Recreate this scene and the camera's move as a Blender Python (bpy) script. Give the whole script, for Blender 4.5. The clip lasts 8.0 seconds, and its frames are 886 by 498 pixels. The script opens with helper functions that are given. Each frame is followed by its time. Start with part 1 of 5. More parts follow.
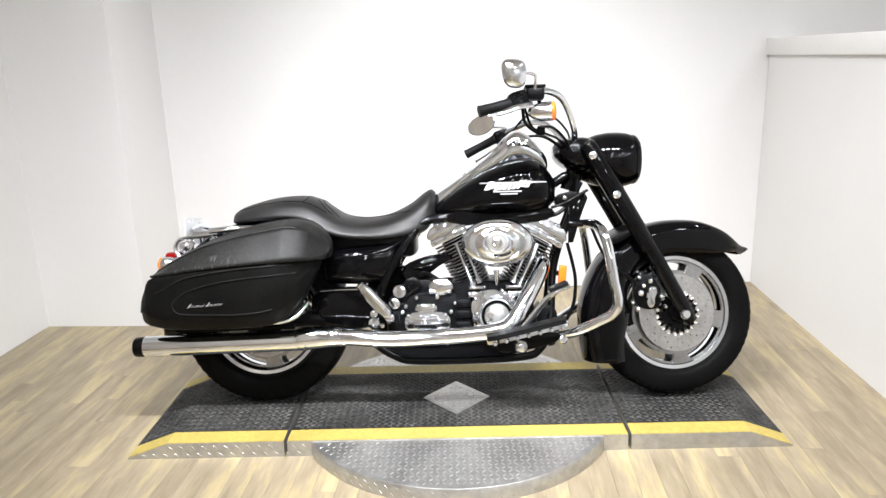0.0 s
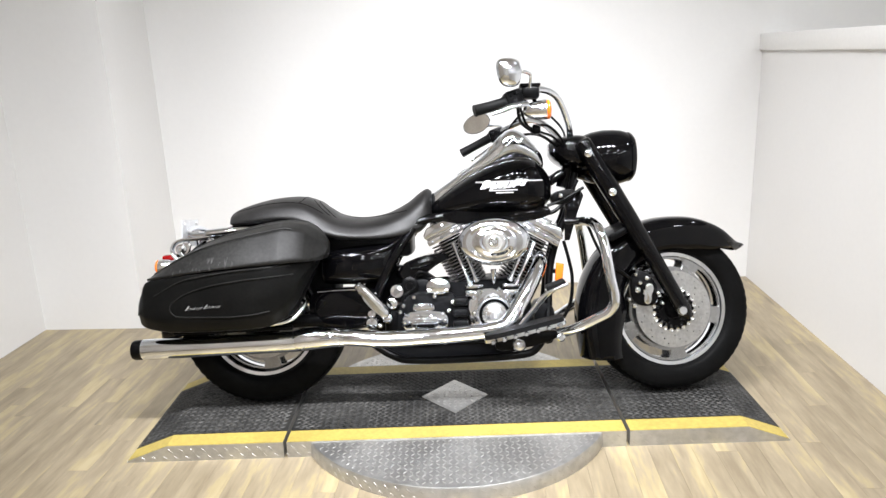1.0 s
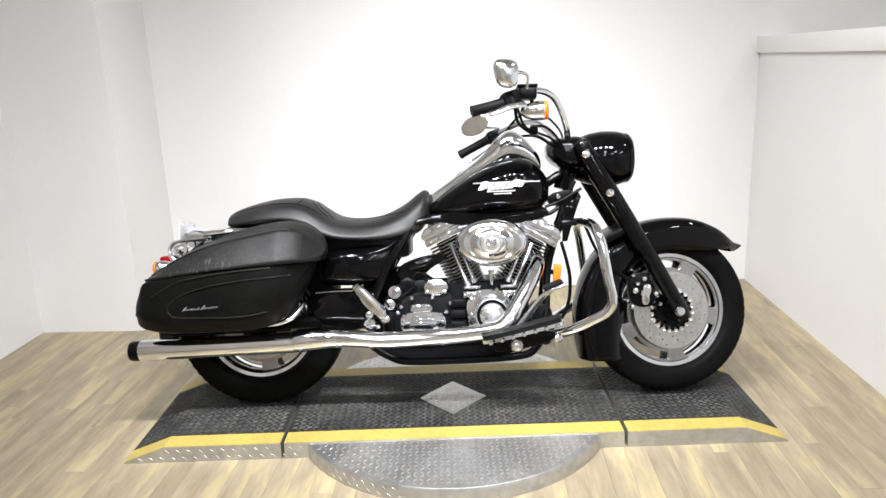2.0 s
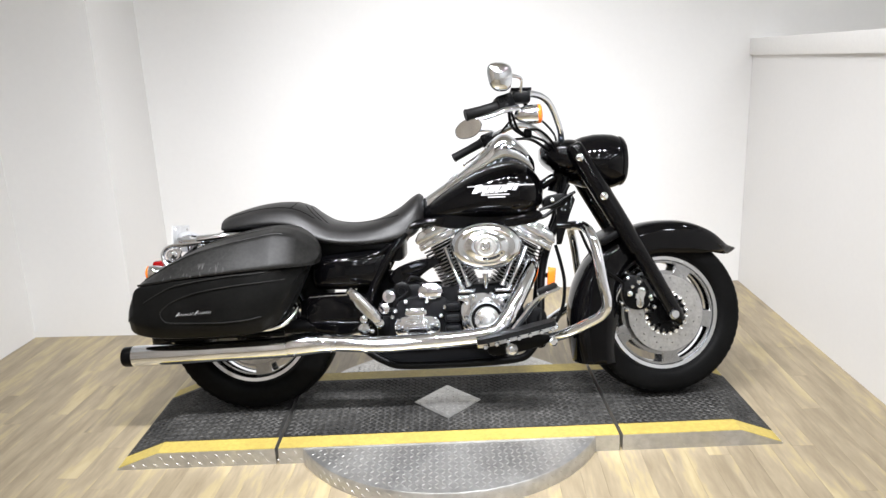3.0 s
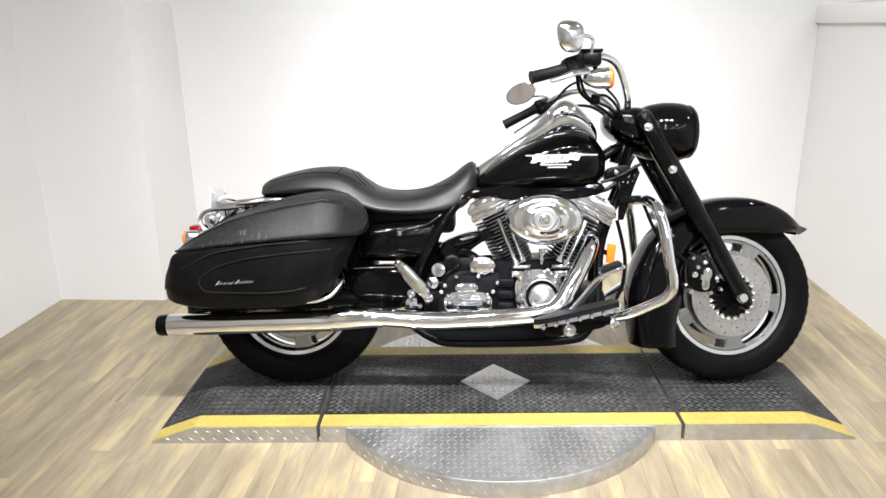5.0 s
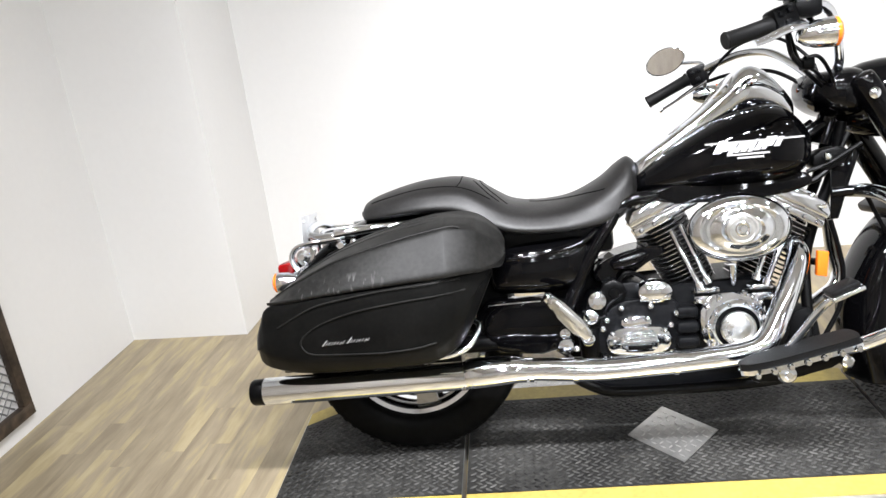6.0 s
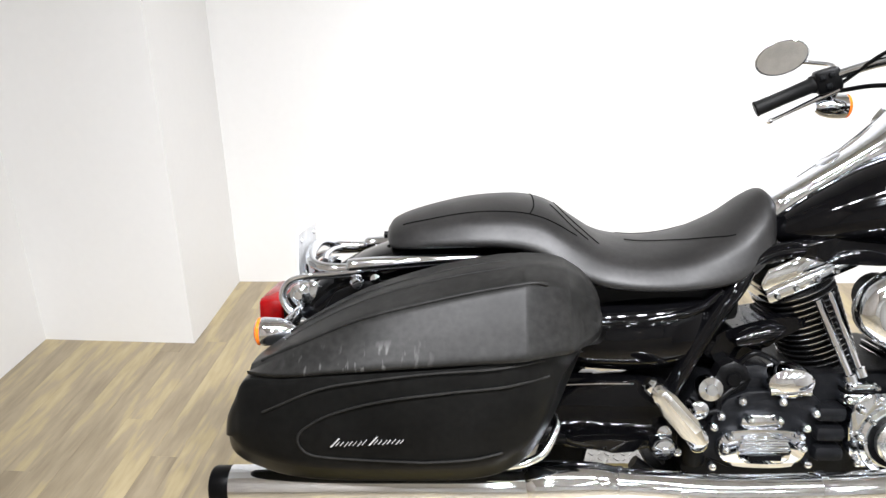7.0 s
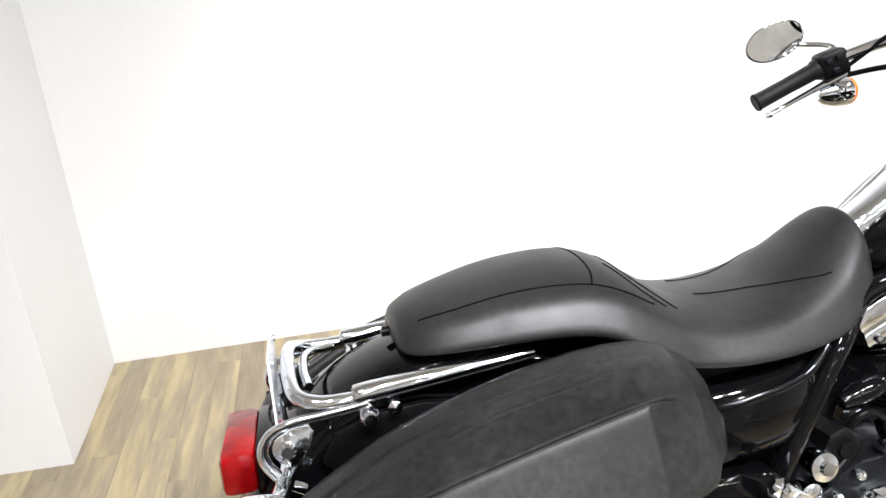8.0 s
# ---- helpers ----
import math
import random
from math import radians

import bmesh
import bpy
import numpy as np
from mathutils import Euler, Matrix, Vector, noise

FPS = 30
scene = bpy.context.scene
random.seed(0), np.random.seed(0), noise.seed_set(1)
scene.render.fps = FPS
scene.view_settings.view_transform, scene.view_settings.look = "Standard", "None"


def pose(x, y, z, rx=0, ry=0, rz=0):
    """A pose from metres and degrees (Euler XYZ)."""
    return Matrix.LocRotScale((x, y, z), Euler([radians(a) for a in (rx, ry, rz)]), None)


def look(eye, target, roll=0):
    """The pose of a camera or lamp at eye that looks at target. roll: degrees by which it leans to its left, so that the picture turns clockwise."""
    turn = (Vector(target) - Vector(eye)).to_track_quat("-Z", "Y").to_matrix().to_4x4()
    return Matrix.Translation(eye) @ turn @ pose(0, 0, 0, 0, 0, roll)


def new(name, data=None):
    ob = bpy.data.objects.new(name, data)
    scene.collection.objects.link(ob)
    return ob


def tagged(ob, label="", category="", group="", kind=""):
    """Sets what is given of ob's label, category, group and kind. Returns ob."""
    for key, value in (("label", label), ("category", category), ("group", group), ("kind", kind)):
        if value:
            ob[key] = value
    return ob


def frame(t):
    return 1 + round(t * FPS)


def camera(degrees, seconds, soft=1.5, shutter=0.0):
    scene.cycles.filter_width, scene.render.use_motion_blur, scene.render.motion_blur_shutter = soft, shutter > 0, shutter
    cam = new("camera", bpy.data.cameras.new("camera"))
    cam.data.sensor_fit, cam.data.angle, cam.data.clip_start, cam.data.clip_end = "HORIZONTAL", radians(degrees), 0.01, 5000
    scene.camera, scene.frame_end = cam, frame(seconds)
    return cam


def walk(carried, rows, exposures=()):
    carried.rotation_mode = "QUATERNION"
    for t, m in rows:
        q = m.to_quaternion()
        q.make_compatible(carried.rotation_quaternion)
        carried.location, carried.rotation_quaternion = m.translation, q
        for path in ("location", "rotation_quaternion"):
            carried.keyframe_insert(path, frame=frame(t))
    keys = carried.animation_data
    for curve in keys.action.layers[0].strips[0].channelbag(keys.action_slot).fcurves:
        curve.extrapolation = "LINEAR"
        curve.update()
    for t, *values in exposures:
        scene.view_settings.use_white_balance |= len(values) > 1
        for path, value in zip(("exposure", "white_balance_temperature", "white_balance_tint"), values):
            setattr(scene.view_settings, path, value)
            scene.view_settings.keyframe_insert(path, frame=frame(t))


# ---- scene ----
cam = camera(63.0, 8.0)
PATH = [
    (0, (0.889, -2.663, 1.365), (0.756, -0.735, 0.852), -1.7),
    (0.5, (0.884, -2.667, 1.354), (0.765, -0.738, 0.837), -2.0),
    (1, (0.886, -2.665, 1.374), (0.764, -0.738, 0.853), -2.3),
    (1.5, (0.892, -2.67, 1.357), (0.771, -0.74, 0.847), -2.3),
    (3, (0.892, -2.662, 1.367), (0.788, -0.73, 0.862), -2.4),
    (3.5, (0.89, -2.651, 1.394), (0.812, -0.721, 0.875), -2.4),
    (4, (0.883, -2.661, 1.359), (0.816, -0.723, 0.87), -1.4),
    (4.2, (0.844, -2.66, 1.346), (0.809, -0.717, 0.872), -0.8),
    (5.3, (0.688, -2.357, 1.338), (0.451, -0.467, 0.729), -3.4),
    (5.5, (0.633, -2.23, 1.36), (0.296, -0.35, 0.767), -6.5),
    (5.7, (0.551, -2.125, 1.377), (0.123, -0.261, 0.792), -7.0),
    (6, (0.421, -1.95, 1.343), (0.13, -0.08, 0.695), -6.7),
    (6.2, (0.346, -1.83, 1.356), (0.158, 0.03, 0.647), -7.1),
    (6.5, (0.241, -1.686, 1.343), (0.096, 0.161, 0.588), -5.9),
    (6.7, (0.185, -1.562, 1.315), (0.029, 0.274, 0.539), -3.4),
    (7, (0.091, -1.339, 1.322), (-0.03, 0.507, 0.562), -0.3),
    (7.2, (0.026, -1.229, 1.337), (-0.1, 0.611, 0.563), 0.1),
    (7.5, (-0.078, -1.082, 1.328), (-0.05, 0.76, 0.55), 1.2),
    (7.7, (-0.142, -0.982, 1.327), (-0.03, 0.84, 0.509), -1.4),
    (8, (-0.188, -0.879, 1.319), (0.111, 0.93, 0.521), -2.8),
]
walk(cam, [(t, look(eye, target, roll)) for t, eye, target, roll in PATH],
     exposures=[(0.0, 0.98), (1.5, 0.90), (3.0, 0.88), (4.2, 0.88), (5.5, 1.0), (7.0, 1.04), (8.0, 1.09)])

# ---- light ----
world = bpy.data.worlds.new("world")
scene.world = world
world.use_nodes = True
world.node_tree.nodes["Background"].inputs[0].default_value = (0.9, 0.95, 1.0, 1)
world.node_tree.nodes["Background"].inputs[1].default_value = 0.05
SPOT_POWER, SPOT_CONE, SPOT_COLOUR = 228.0, 67.0, (0.935, 0.943, 0.985)

# ---- materials ----
from mathutils.bvhtree import BVHTree


def material(name, colour, rough=0.5, metal=0.0, coat=0.0, grain=0.0, grain_scale=60.0, bump=0.0, bump_scale=120.0,
             stain=0.0, stain_scale=3.0, rough_vary=0.0, spec=0.5):
    """A surface with variation at two scales, fine relief and an uneven gloss."""
    m = bpy.data.materials.new(name)
    m.use_nodes = True
    nt = m.node_tree
    n, link = nt.nodes, nt.links.new
    b = n["Principled BSDF"]
    b.inputs["Metallic"].default_value = metal
    b.inputs["Roughness"].default_value = rough
    b.inputs["Coat Weight"].default_value = coat
    b.inputs["Coat Roughness"].default_value = 0.03
    b.inputs["Specular IOR Level"].default_value = spec
    b.inputs["Base Color"].default_value = (*colour, 1)
    tc = n.new("ShaderNodeTexCoord")

    def noise_at(scale, detail=4.0):
        t = n.new("ShaderNodeTexNoise")
        t.inputs["Scale"].default_value = scale
        t.inputs["Detail"].default_value = detail
        link(tc.outputs["Object"], t.inputs["Vector"])
        return t

    if grain or stain:
        out = None
        for amount, scale in ((grain, grain_scale), (stain, stain_scale)):
            if not amount:
                continue
            t = noise_at(scale)
            r = n.new("ShaderNodeMapRange")
            r.inputs["From Min"].default_value, r.inputs["From Max"].default_value = 0.3, 0.7
            r.inputs["To Min"].default_value, r.inputs["To Max"].default_value = 1 - amount, 1 + amount
            link(t.outputs["Fac"], r.inputs["Value"])
            if out is None:
                out = r.outputs[0]
            else:
                mu = n.new("ShaderNodeMath")
                mu.operation = "MULTIPLY"
                link(out, mu.inputs[0])
                link(r.outputs[0], mu.inputs[1])
                out = mu.outputs[0]
        v = n.new("ShaderNodeVectorMath")
        v.operation = "SCALE"
        v.inputs[0].default_value = colour
        link(out, v.inputs["Scale"])
        link(v.outputs[0], b.inputs["Base Color"])
    if rough_vary:
        t = noise_at(stain_scale * 2.3)
        r = n.new("ShaderNodeMapRange")
        r.inputs["From Min"].default_value, r.inputs["From Max"].default_value = 0.3, 0.7
        r.inputs["To Min"].default_value, r.inputs["To Max"].default_value = max(0.0, rough - rough_vary), rough + rough_vary
        link(t.outputs["Fac"], r.inputs["Value"])
        link(r.outputs[0], b.inputs["Roughness"])
    if bump:
        t = noise_at(bump_scale, 6.0)
        k = n.new("ShaderNodeBump")
        k.inputs["Strength"].default_value = bump
        k.inputs["Distance"].default_value = 0.002
        link(t.outputs["Fac"], k.inputs["Height"])
        link(k.outputs[0], b.inputs["Normal"])
    return m


def planks_material():
    """Vinyl oak planks: each plank its own tone, with streaks along its length."""
    m = material("oak_vinyl", (0.5, 0.38, 0.24), rough=0.42)
    nt = m.node_tree
    n, link = nt.nodes, nt.links.new
    b = n["Principled BSDF"]
    tc = n.new("ShaderNodeTexCoord")
    info = n.new("ShaderNodeObjectInfo")
    shift = n.new("ShaderNodeVectorMath")
    shift.operation = "MULTIPLY_ADD"
    shift.inputs[1].default_value = (8.0, 1.1, 8.0)
    comb = n.new("ShaderNodeCombineXYZ")
    mul = n.new("ShaderNodeMath")
    mul.operation = "MULTIPLY"
    mul.inputs[1].default_value = 90.0
    island = n.new("ShaderNodeNewGeometry")
    chance = n.new("ShaderNodeMath")
    link(info.outputs["Random"], chance.inputs[0])
    link(island.outputs["Random Per Island"], chance.inputs[1])
    each = n.new("ShaderNodeMath")
    each.operation = "FRACT"
    link(chance.outputs[0], each.inputs[0])
    link(each.outputs[0], mul.inputs[0])
    link(mul.outputs[0], comb.inputs[0])
    link(mul.outputs[0], comb.inputs[1])
    link(tc.outputs["Object"], shift.inputs[0])
    link(comb.outputs[0], shift.inputs[2])
    cloud = n.new("ShaderNodeTexNoise")
    cloud.inputs["Scale"].default_value, cloud.inputs["Detail"].default_value = 1.7, 6.0
    cloud.inputs["Distortion"].default_value = 0.35
    link(shift.outputs[0], cloud.inputs["Vector"])
    streak = n.new("ShaderNodeTexNoise")
    streak.inputs["Scale"].default_value, streak.inputs["Detail"].default_value = 9.0, 8.0
    link(shift.outputs[0], streak.inputs["Vector"])
    ramp = n.new("ShaderNodeValToRGB")
    e = ramp.color_ramp.elements
    e[0].position, e[0].color = 0.36, (0.200, 0.161, 0.104, 1)
    e[1].position, e[1].color = 0.66, (0.391, 0.321, 0.191, 1)
    for place, colour in ((0.46, (0.251, 0.205, 0.135, 1)), (0.53, (0.288, 0.237, 0.158, 1)), (0.57, (0.335, 0.272, 0.153, 1))):
        ramp.color_ramp.elements.new(place).color = colour
    mix = n.new("ShaderNodeMix")
    mix.inputs["Factor"].default_value = 0.30
    link(cloud.outputs["Fac"], mix.inputs["A"])
    link(streak.outputs["Fac"], mix.inputs["B"])
    add = n.new("ShaderNodeMapRange")
    add.inputs["To Min"].default_value, add.inputs["To Max"].default_value = -0.06, 0.06
    link(each.outputs[0], add.inputs["Value"])
    total = n.new("ShaderNodeMath")
    link(mix.outputs["Result"], total.inputs[0])
    link(add.outputs[0], total.inputs[1])
    link(total.outputs[0], ramp.inputs["Fac"])
    # small dark knots, drawn out along the grain
    knots = n.new("ShaderNodeTexVoronoi")
    knots.inputs["Scale"].default_value = 0.9
    link(shift.outputs[0], knots.inputs["Vector"])
    spot = n.new("ShaderNodeMapRange")
    spot.inputs["From Min"].default_value, spot.inputs["From Max"].default_value = 0.03, 0.13
    spot.inputs["To Min"].default_value, spot.inputs["To Max"].default_value = 0.62, 1.0
    link(knots.outputs["Distance"], spot.inputs["Value"])
    toned = n.new("ShaderNodeVectorMath")
    toned.operation = "SCALE"
    link(ramp.outputs[0], toned.inputs[0])
    link(spot.outputs[0], toned.inputs["Scale"])
    link(toned.outputs[0], b.inputs["Base Color"])
    k = n.new("ShaderNodeBump")
    k.inputs["Strength"].default_value, k.inputs["Distance"].default_value = 0.15, 0.001
    link(streak.outputs["Fac"], k.inputs["Height"])
    link(k.outputs[0], b.inputs["Normal"])
    return m


WALL = material("white_wall_paint", (0.70, 0.692, 0.678), rough=0.65, grain=0.008, grain_scale=40, stain=0.02, stain_scale=1.2, bump=0.02, bump_scale=120)
# two tones for unseen added walls, chosen for what chrome and mirrors reflect
DARKWALL = material("unseen_taupe_wall", (0.42, 0.37, 0.32), rough=0.8, stain=0.15, grain=0.1)
BACKWALL = material("unseen_pale_wall", (0.56, 0.535, 0.50), rough=0.8, stain=0.15, grain=0.1)
CEIL = material("taupe_ceiling_paint", (0.58, 0.56, 0.53), rough=0.8, grain=0.03)
TRIMPAINT = material("trim_paint", (0.78, 0.77, 0.75), rough=0.5, grain=0.02)
PLANK = planks_material()
JOINT = material("floor_underlay", (0.20, 0.15, 0.09), rough=0.9, grain=0.2)
CHROME = material("chrome", (0.87, 0.905, 0.96), rough=0.055, metal=1.0, rough_vary=0.03, stain_scale=6)
FINEDGE = material("polished_fin_edge", (0.72, 0.72, 0.73), rough=0.25, metal=1.0, grain=0.06)
STEEL = material("brushed_steel", (0.76, 0.76, 0.75), rough=0.3, metal=1.0, grain=0.08, grain_scale=150, rough_vary=0.1)
CAST = material("silver_cast_alloy", (0.60, 0.60, 0.61), rough=0.2, metal=1.0, grain=0.08, rough_vary=0.05)
BLACK = material("black_gloss_paint", (0.0015, 0.0015, 0.0018), spec=0.22, rough=0.05, rough_vary=0.02)
SATIN = material("black_satin_metal", (0.0018, 0.0018, 0.002), spec=0.10, rough=0.34, grain=0.2, bump=0.05)
CRINKLE = material("black_crinkle_coat", (0.0032, 0.0034, 0.004), spec=0.10, rough=0.42, bump=0.35, bump_scale=500, grain=0.2)
VINYL = material("black_bag_vinyl", (0.0130, 0.0128, 0.0122), spec=0.11, rough=0.36, grain=0.3, grain_scale=90, stain=0.35, stain_scale=7, bump=0.07, bump_scale=450)


def add_scuffs(m, colour=(0.075, 0.075, 0.073), scale=(55.0, 9.0, 14.0), over=0.578, patch=0.69):
    """Thin pale scratches in scattered patches, and a rubbed strip along the lid's lower edge."""
    nt = m.node_tree
    n, link = nt.nodes, nt.links.new
    b = n["Principled BSDF"]
    old = b.inputs["Base Color"].links[0].from_socket
    tc = n.new("ShaderNodeTexCoord")
    mp = n.new("ShaderNodeMapping")
    mp.inputs["Scale"].default_value = scale
    mp.inputs["Rotation"].default_value = (0.0, 0.35, 0.0)
    link(tc.outputs["Object"], mp.inputs["Vector"])
    a = n.new("ShaderNodeTexNoise")
    a.inputs["Scale"].default_value, a.inputs["Detail"].default_value = 1.6, 5.0
    link(mp.outputs[0], a.inputs["Vector"])
    p = n.new("ShaderNodeTexNoise")
    p.inputs["Scale"].default_value = 6.0
    link(tc.outputs["Object"], p.inputs["Vector"])
    r1, r2 = n.new("ShaderNodeMapRange"), n.new("ShaderNodeMapRange")
    r1.inputs["From Min"].default_value, r1.inputs["From Max"].default_value = over, over + 0.06
    r2.inputs["From Min"].default_value, r2.inputs["From Max"].default_value = patch, patch + 0.08
    link(a.outputs["Fac"], r1.inputs["Value"])
    link(p.outputs["Fac"], r2.inputs["Value"])
    xyz = n.new("ShaderNodeSeparateXYZ")
    link(tc.outputs["Object"], xyz.inputs[0])
    slope = n.new("ShaderNodeMath")
    slope.operation = "MULTIPLY_ADD"
    slope.inputs[1].default_value, slope.inputs[2].default_value = -0.13, -0.562
    link(xyz.outputs[0], slope.inputs[0])
    above = n.new("ShaderNodeMath")
    link(xyz.outputs[2], above.inputs[0])
    link(slope.outputs[0], above.inputs[1])
    strips = []
    for value, stops in ((above.outputs[0], (-0.006, 0.0, 0.030, 0.045)), (xyz.outputs[0], (-0.27, -0.22, -0.08, 0.02))):
        up, down, both = n.new("ShaderNodeMapRange"), n.new("ShaderNodeMapRange"), n.new("ShaderNodeMath")
        both.operation = "MULTIPLY"
        up.inputs["From Min"].default_value, up.inputs["From Max"].default_value = stops[:2]
        down.inputs["From Min"].default_value, down.inputs["From Max"].default_value = stops[3], stops[2]
        for q, node in enumerate((up, down)):
            link(value, node.inputs["Value"])
            link(node.outputs[0], both.inputs[q])
        strips.append(both.outputs[0])
    rub = n.new("ShaderNodeMath")
    rub.operation = "MULTIPLY"
    link(strips[0], rub.inputs[0])
    link(strips[1], rub.inputs[1])
    where = n.new("ShaderNodeMath")
    where.operation = "MAXIMUM"
    link(r2.outputs[0], where.inputs[0])
    link(rub.outputs[0], where.inputs[1])
    mu = n.new("ShaderNodeMath")
    mu.operation = "MULTIPLY"
    link(r1.outputs[0], mu.inputs[0])
    link(where.outputs[0], mu.inputs[1])
    mix = n.new("ShaderNodeMix")
    mix.data_type = "RGBA"
    link(mu.outputs[0], mix.inputs[0])
    link(old, mix.inputs[6])
    mix.inputs[7].default_value = (*colour, 1)
    link(mix.outputs[2], b.inputs["Base Color"])


BODYVINYL = material("smooth_black_bag_shell", (0.0042, 0.0042, 0.0040), spec=0.09, rough=0.30, grain=0.25, grain_scale=90, stain=0.3, stain_scale=7, bump=0.06, bump_scale=600)
add_scuffs(VINYL)
LEATHER = material("black_seat_vinyl", (0.0108, 0.0104, 0.0102), spec=0.31, rough=0.42, grain=0.25, grain_scale=110, stain=0.40, stain_scale=6, bump=0.09, bump_scale=500, rough_vary=0.05)
SEAM = material("sunk_black_seam", (0.0012, 0.0012, 0.0012), spec=0.05, rough=0.8, grain=0.2)
RUBBER = material("tyre_rubber", (0.0026, 0.0026, 0.0026), spec=0.06, rough=0.55, grain=0.3, stain=0.35, stain_scale=9, bump=0.1)
GRIP = material("grip_rubber", (0.0035, 0.0035, 0.0035), spec=0.14, rough=0.55, bump=0.3, bump_scale=300, grain=0.1)
AMBER = material("amber_lens", (0.85, 0.17, 0.012), rough=0.15, coat=0.6)
RED = material("red_lens", (0.24, 0.003, 0.004), rough=0.18, spec=0.35, stain=0.45, stain_scale=18)
PLATE = material("grey_plate_back", (0.60, 0.60, 0.60), rough=0.4, grain=0.1)
YELLOW = material("yellow_edge_paint", (0.39, 0.300, 0.072), rough=0.55, grain=0.12, grain_scale=70, stain=0.12, stain_scale=5)
TREAD = material("worn_grey_grip_mat", (0.022, 0.0215, 0.020), spec=0.3, rough=0.58, grain=0.45, grain_scale=45, stain=0.70, stain_scale=5, bump=0.2, bump_scale=200)
# lug colour paler than the mat, painting in the light the lugs catch
TREADLUG = material("lit_grip_mat_lug", (0.037, 0.036, 0.034), spec=0.28, rough=0.55, grain=0.6, grain_scale=55, stain=0.85, stain_scale=7)
DIAMOND = material("diamond_plate", (0.47, 0.465, 0.45), rough=0.38, metal=0.85, grain=0.12, grain_scale=35, stain=0.12, stain_scale=4, rough_vary=0.1)
LUG = material("diamond_plate_lug", (0.62, 0.61, 0.595), rough=0.28, metal=0.85, grain=0.08)
EDGELUG = material("dull_edge_lug", (0.44, 0.425, 0.40), rough=0.42, metal=0.85, grain=0.15)
ROTOR = material("worn_brake_steel", (0.50, 0.50, 0.495), rough=0.34, metal=1.0, grain=0.12, grain_scale=120, stain=0.15, stain_scale=10)
WHEELCAST = material("grey_cast_wheel", (0.40, 0.405, 0.41), rough=0.24, metal=1.0, grain=0.08, rough_vary=0.06)
SILVERMARK = material("silver_mark", (0.78, 0.78, 0.80), rough=0.25, metal=0.7)
MIRROR = material("mirror_glass", (0.85, 0.85, 0.85), rough=0.01, metal=1.0)
RUSTY = material("dark_rusty_steel", (0.05, 0.035, 0.024), rough=0.6, metal=0.3, grain=0.5, grain_scale=30, stain=0.5, stain_scale=8, bump=0.2)
MESHSTEEL = material("expanded_steel", (0.32, 0.32, 0.32), rough=0.45, metal=0.7, grain=0.15)
GLASS = material("lamp_glass", (0.75, 0.78, 0.8), rough=0.05, coat=1.0)
GLOW = bpy.data.materials.new("lamp_glow")
GLOW.use_nodes = True
GLOW.node_tree.nodes["Principled BSDF"].inputs["Emission Color"].default_value = (0.90, 0.943, 1.0, 1)
GLOW.node_tree.nodes["Principled BSDF"].inputs["Emission Strength"].default_value = 150.0

# ---- mesh tools ----


def link_mesh(name, bm, mat, smooth=True, angle=40):
    bmesh.ops.recalc_face_normals(bm, faces=bm.faces)
    if smooth:
        for f in bm.faces:
            f.smooth = True
        for e in bm.edges:
            if len(e.link_faces) == 2 and e.calc_face_angle(0) > radians(angle):
                e.smooth = False
    me = bpy.data.meshes.new(name)
    bm.to_mesh(me)
    bm.free()
    me.materials.append(mat)
    return new(name, me)


def part(name, bm, mat, parent, label="", smooth=True, angle=40):
    ob = link_mesh(name, bm, mat, smooth, angle)
    ob.parent = parent
    if label:
        ob["label"] = label
    return ob


def thing(name, bm, mat, label, category, kind="", group="", smooth=True):
    return tagged(link_mesh(name, bm, mat, smooth), label, category, group, kind)


def holder(name, label, category, m=None, kind="", group=""):
    ob = new(name)
    if m is not None:
        ob.matrix_basis = m
    return tagged(ob, label, category, group, kind)


def sub(name, parent):
    ob = new(name)
    ob.parent = parent
    return ob


def box(bm, lo, hi, bevel=0.0, m=None):
    r = bmesh.ops.create_cube(bm, size=1.0)
    vs = r["verts"]
    for v in vs:
        v.co = Vector([lo[i] + (v.co[i] + 0.5) * (hi[i] - lo[i]) for i in range(3)])
    if m is not None:
        bmesh.ops.transform(bm, matrix=m, verts=vs)
    if bevel:
        es = list({e for v in vs for e in v.link_edges})
        bmesh.ops.bevel(bm, geom=es, offset=bevel, segments=2, affect="EDGES", profile=0.5)
    return bm


def skin(bm, rings, close_ring=True, caps=True):
    """Joins rings of equally many points, one after another."""
    vr = [[bm.verts.new(p) for p in ring] for ring in rings]
    n = len(vr[0])
    for a, b in zip(vr, vr[1:]):
        for i in range(n if close_ring else n - 1):
            k = (i + 1) % n
            bm.faces.new((a[i], a[k], b[k], b[i]))
    if caps and close_ring:
        bm.faces.new(vr[0][::-1])
        bm.faces.new(vr[-1])
    return bm


def smooth_path(pts, steps=6, closed=False):
    """Catmull-Rom through the points (tuples of any length)."""
    p = [np.array(q, float) for q in pts]
    n = len(p)
    out = []
    last = n if closed else n - 1
    for i in range(last):
        p0 = p[(i - 1) % n] if closed or i else 2 * p[0] - p[1]
        p1, p2 = p[i], p[(i + 1) % n]
        p3 = p[(i + 2) % n] if closed or i + 2 < n else 2 * p[-1] - p[-2]
        for k in range(steps):
            t = k / steps
            out.append(0.5 * (2 * p1 + (p2 - p0) * t + (2 * p0 - 5 * p1 + 4 * p2 - p3) * t * t + (3 * p1 - p0 - 3 * p2 + p3) * t ** 3))
    if not closed:
        out.append(p[-1])
    return out


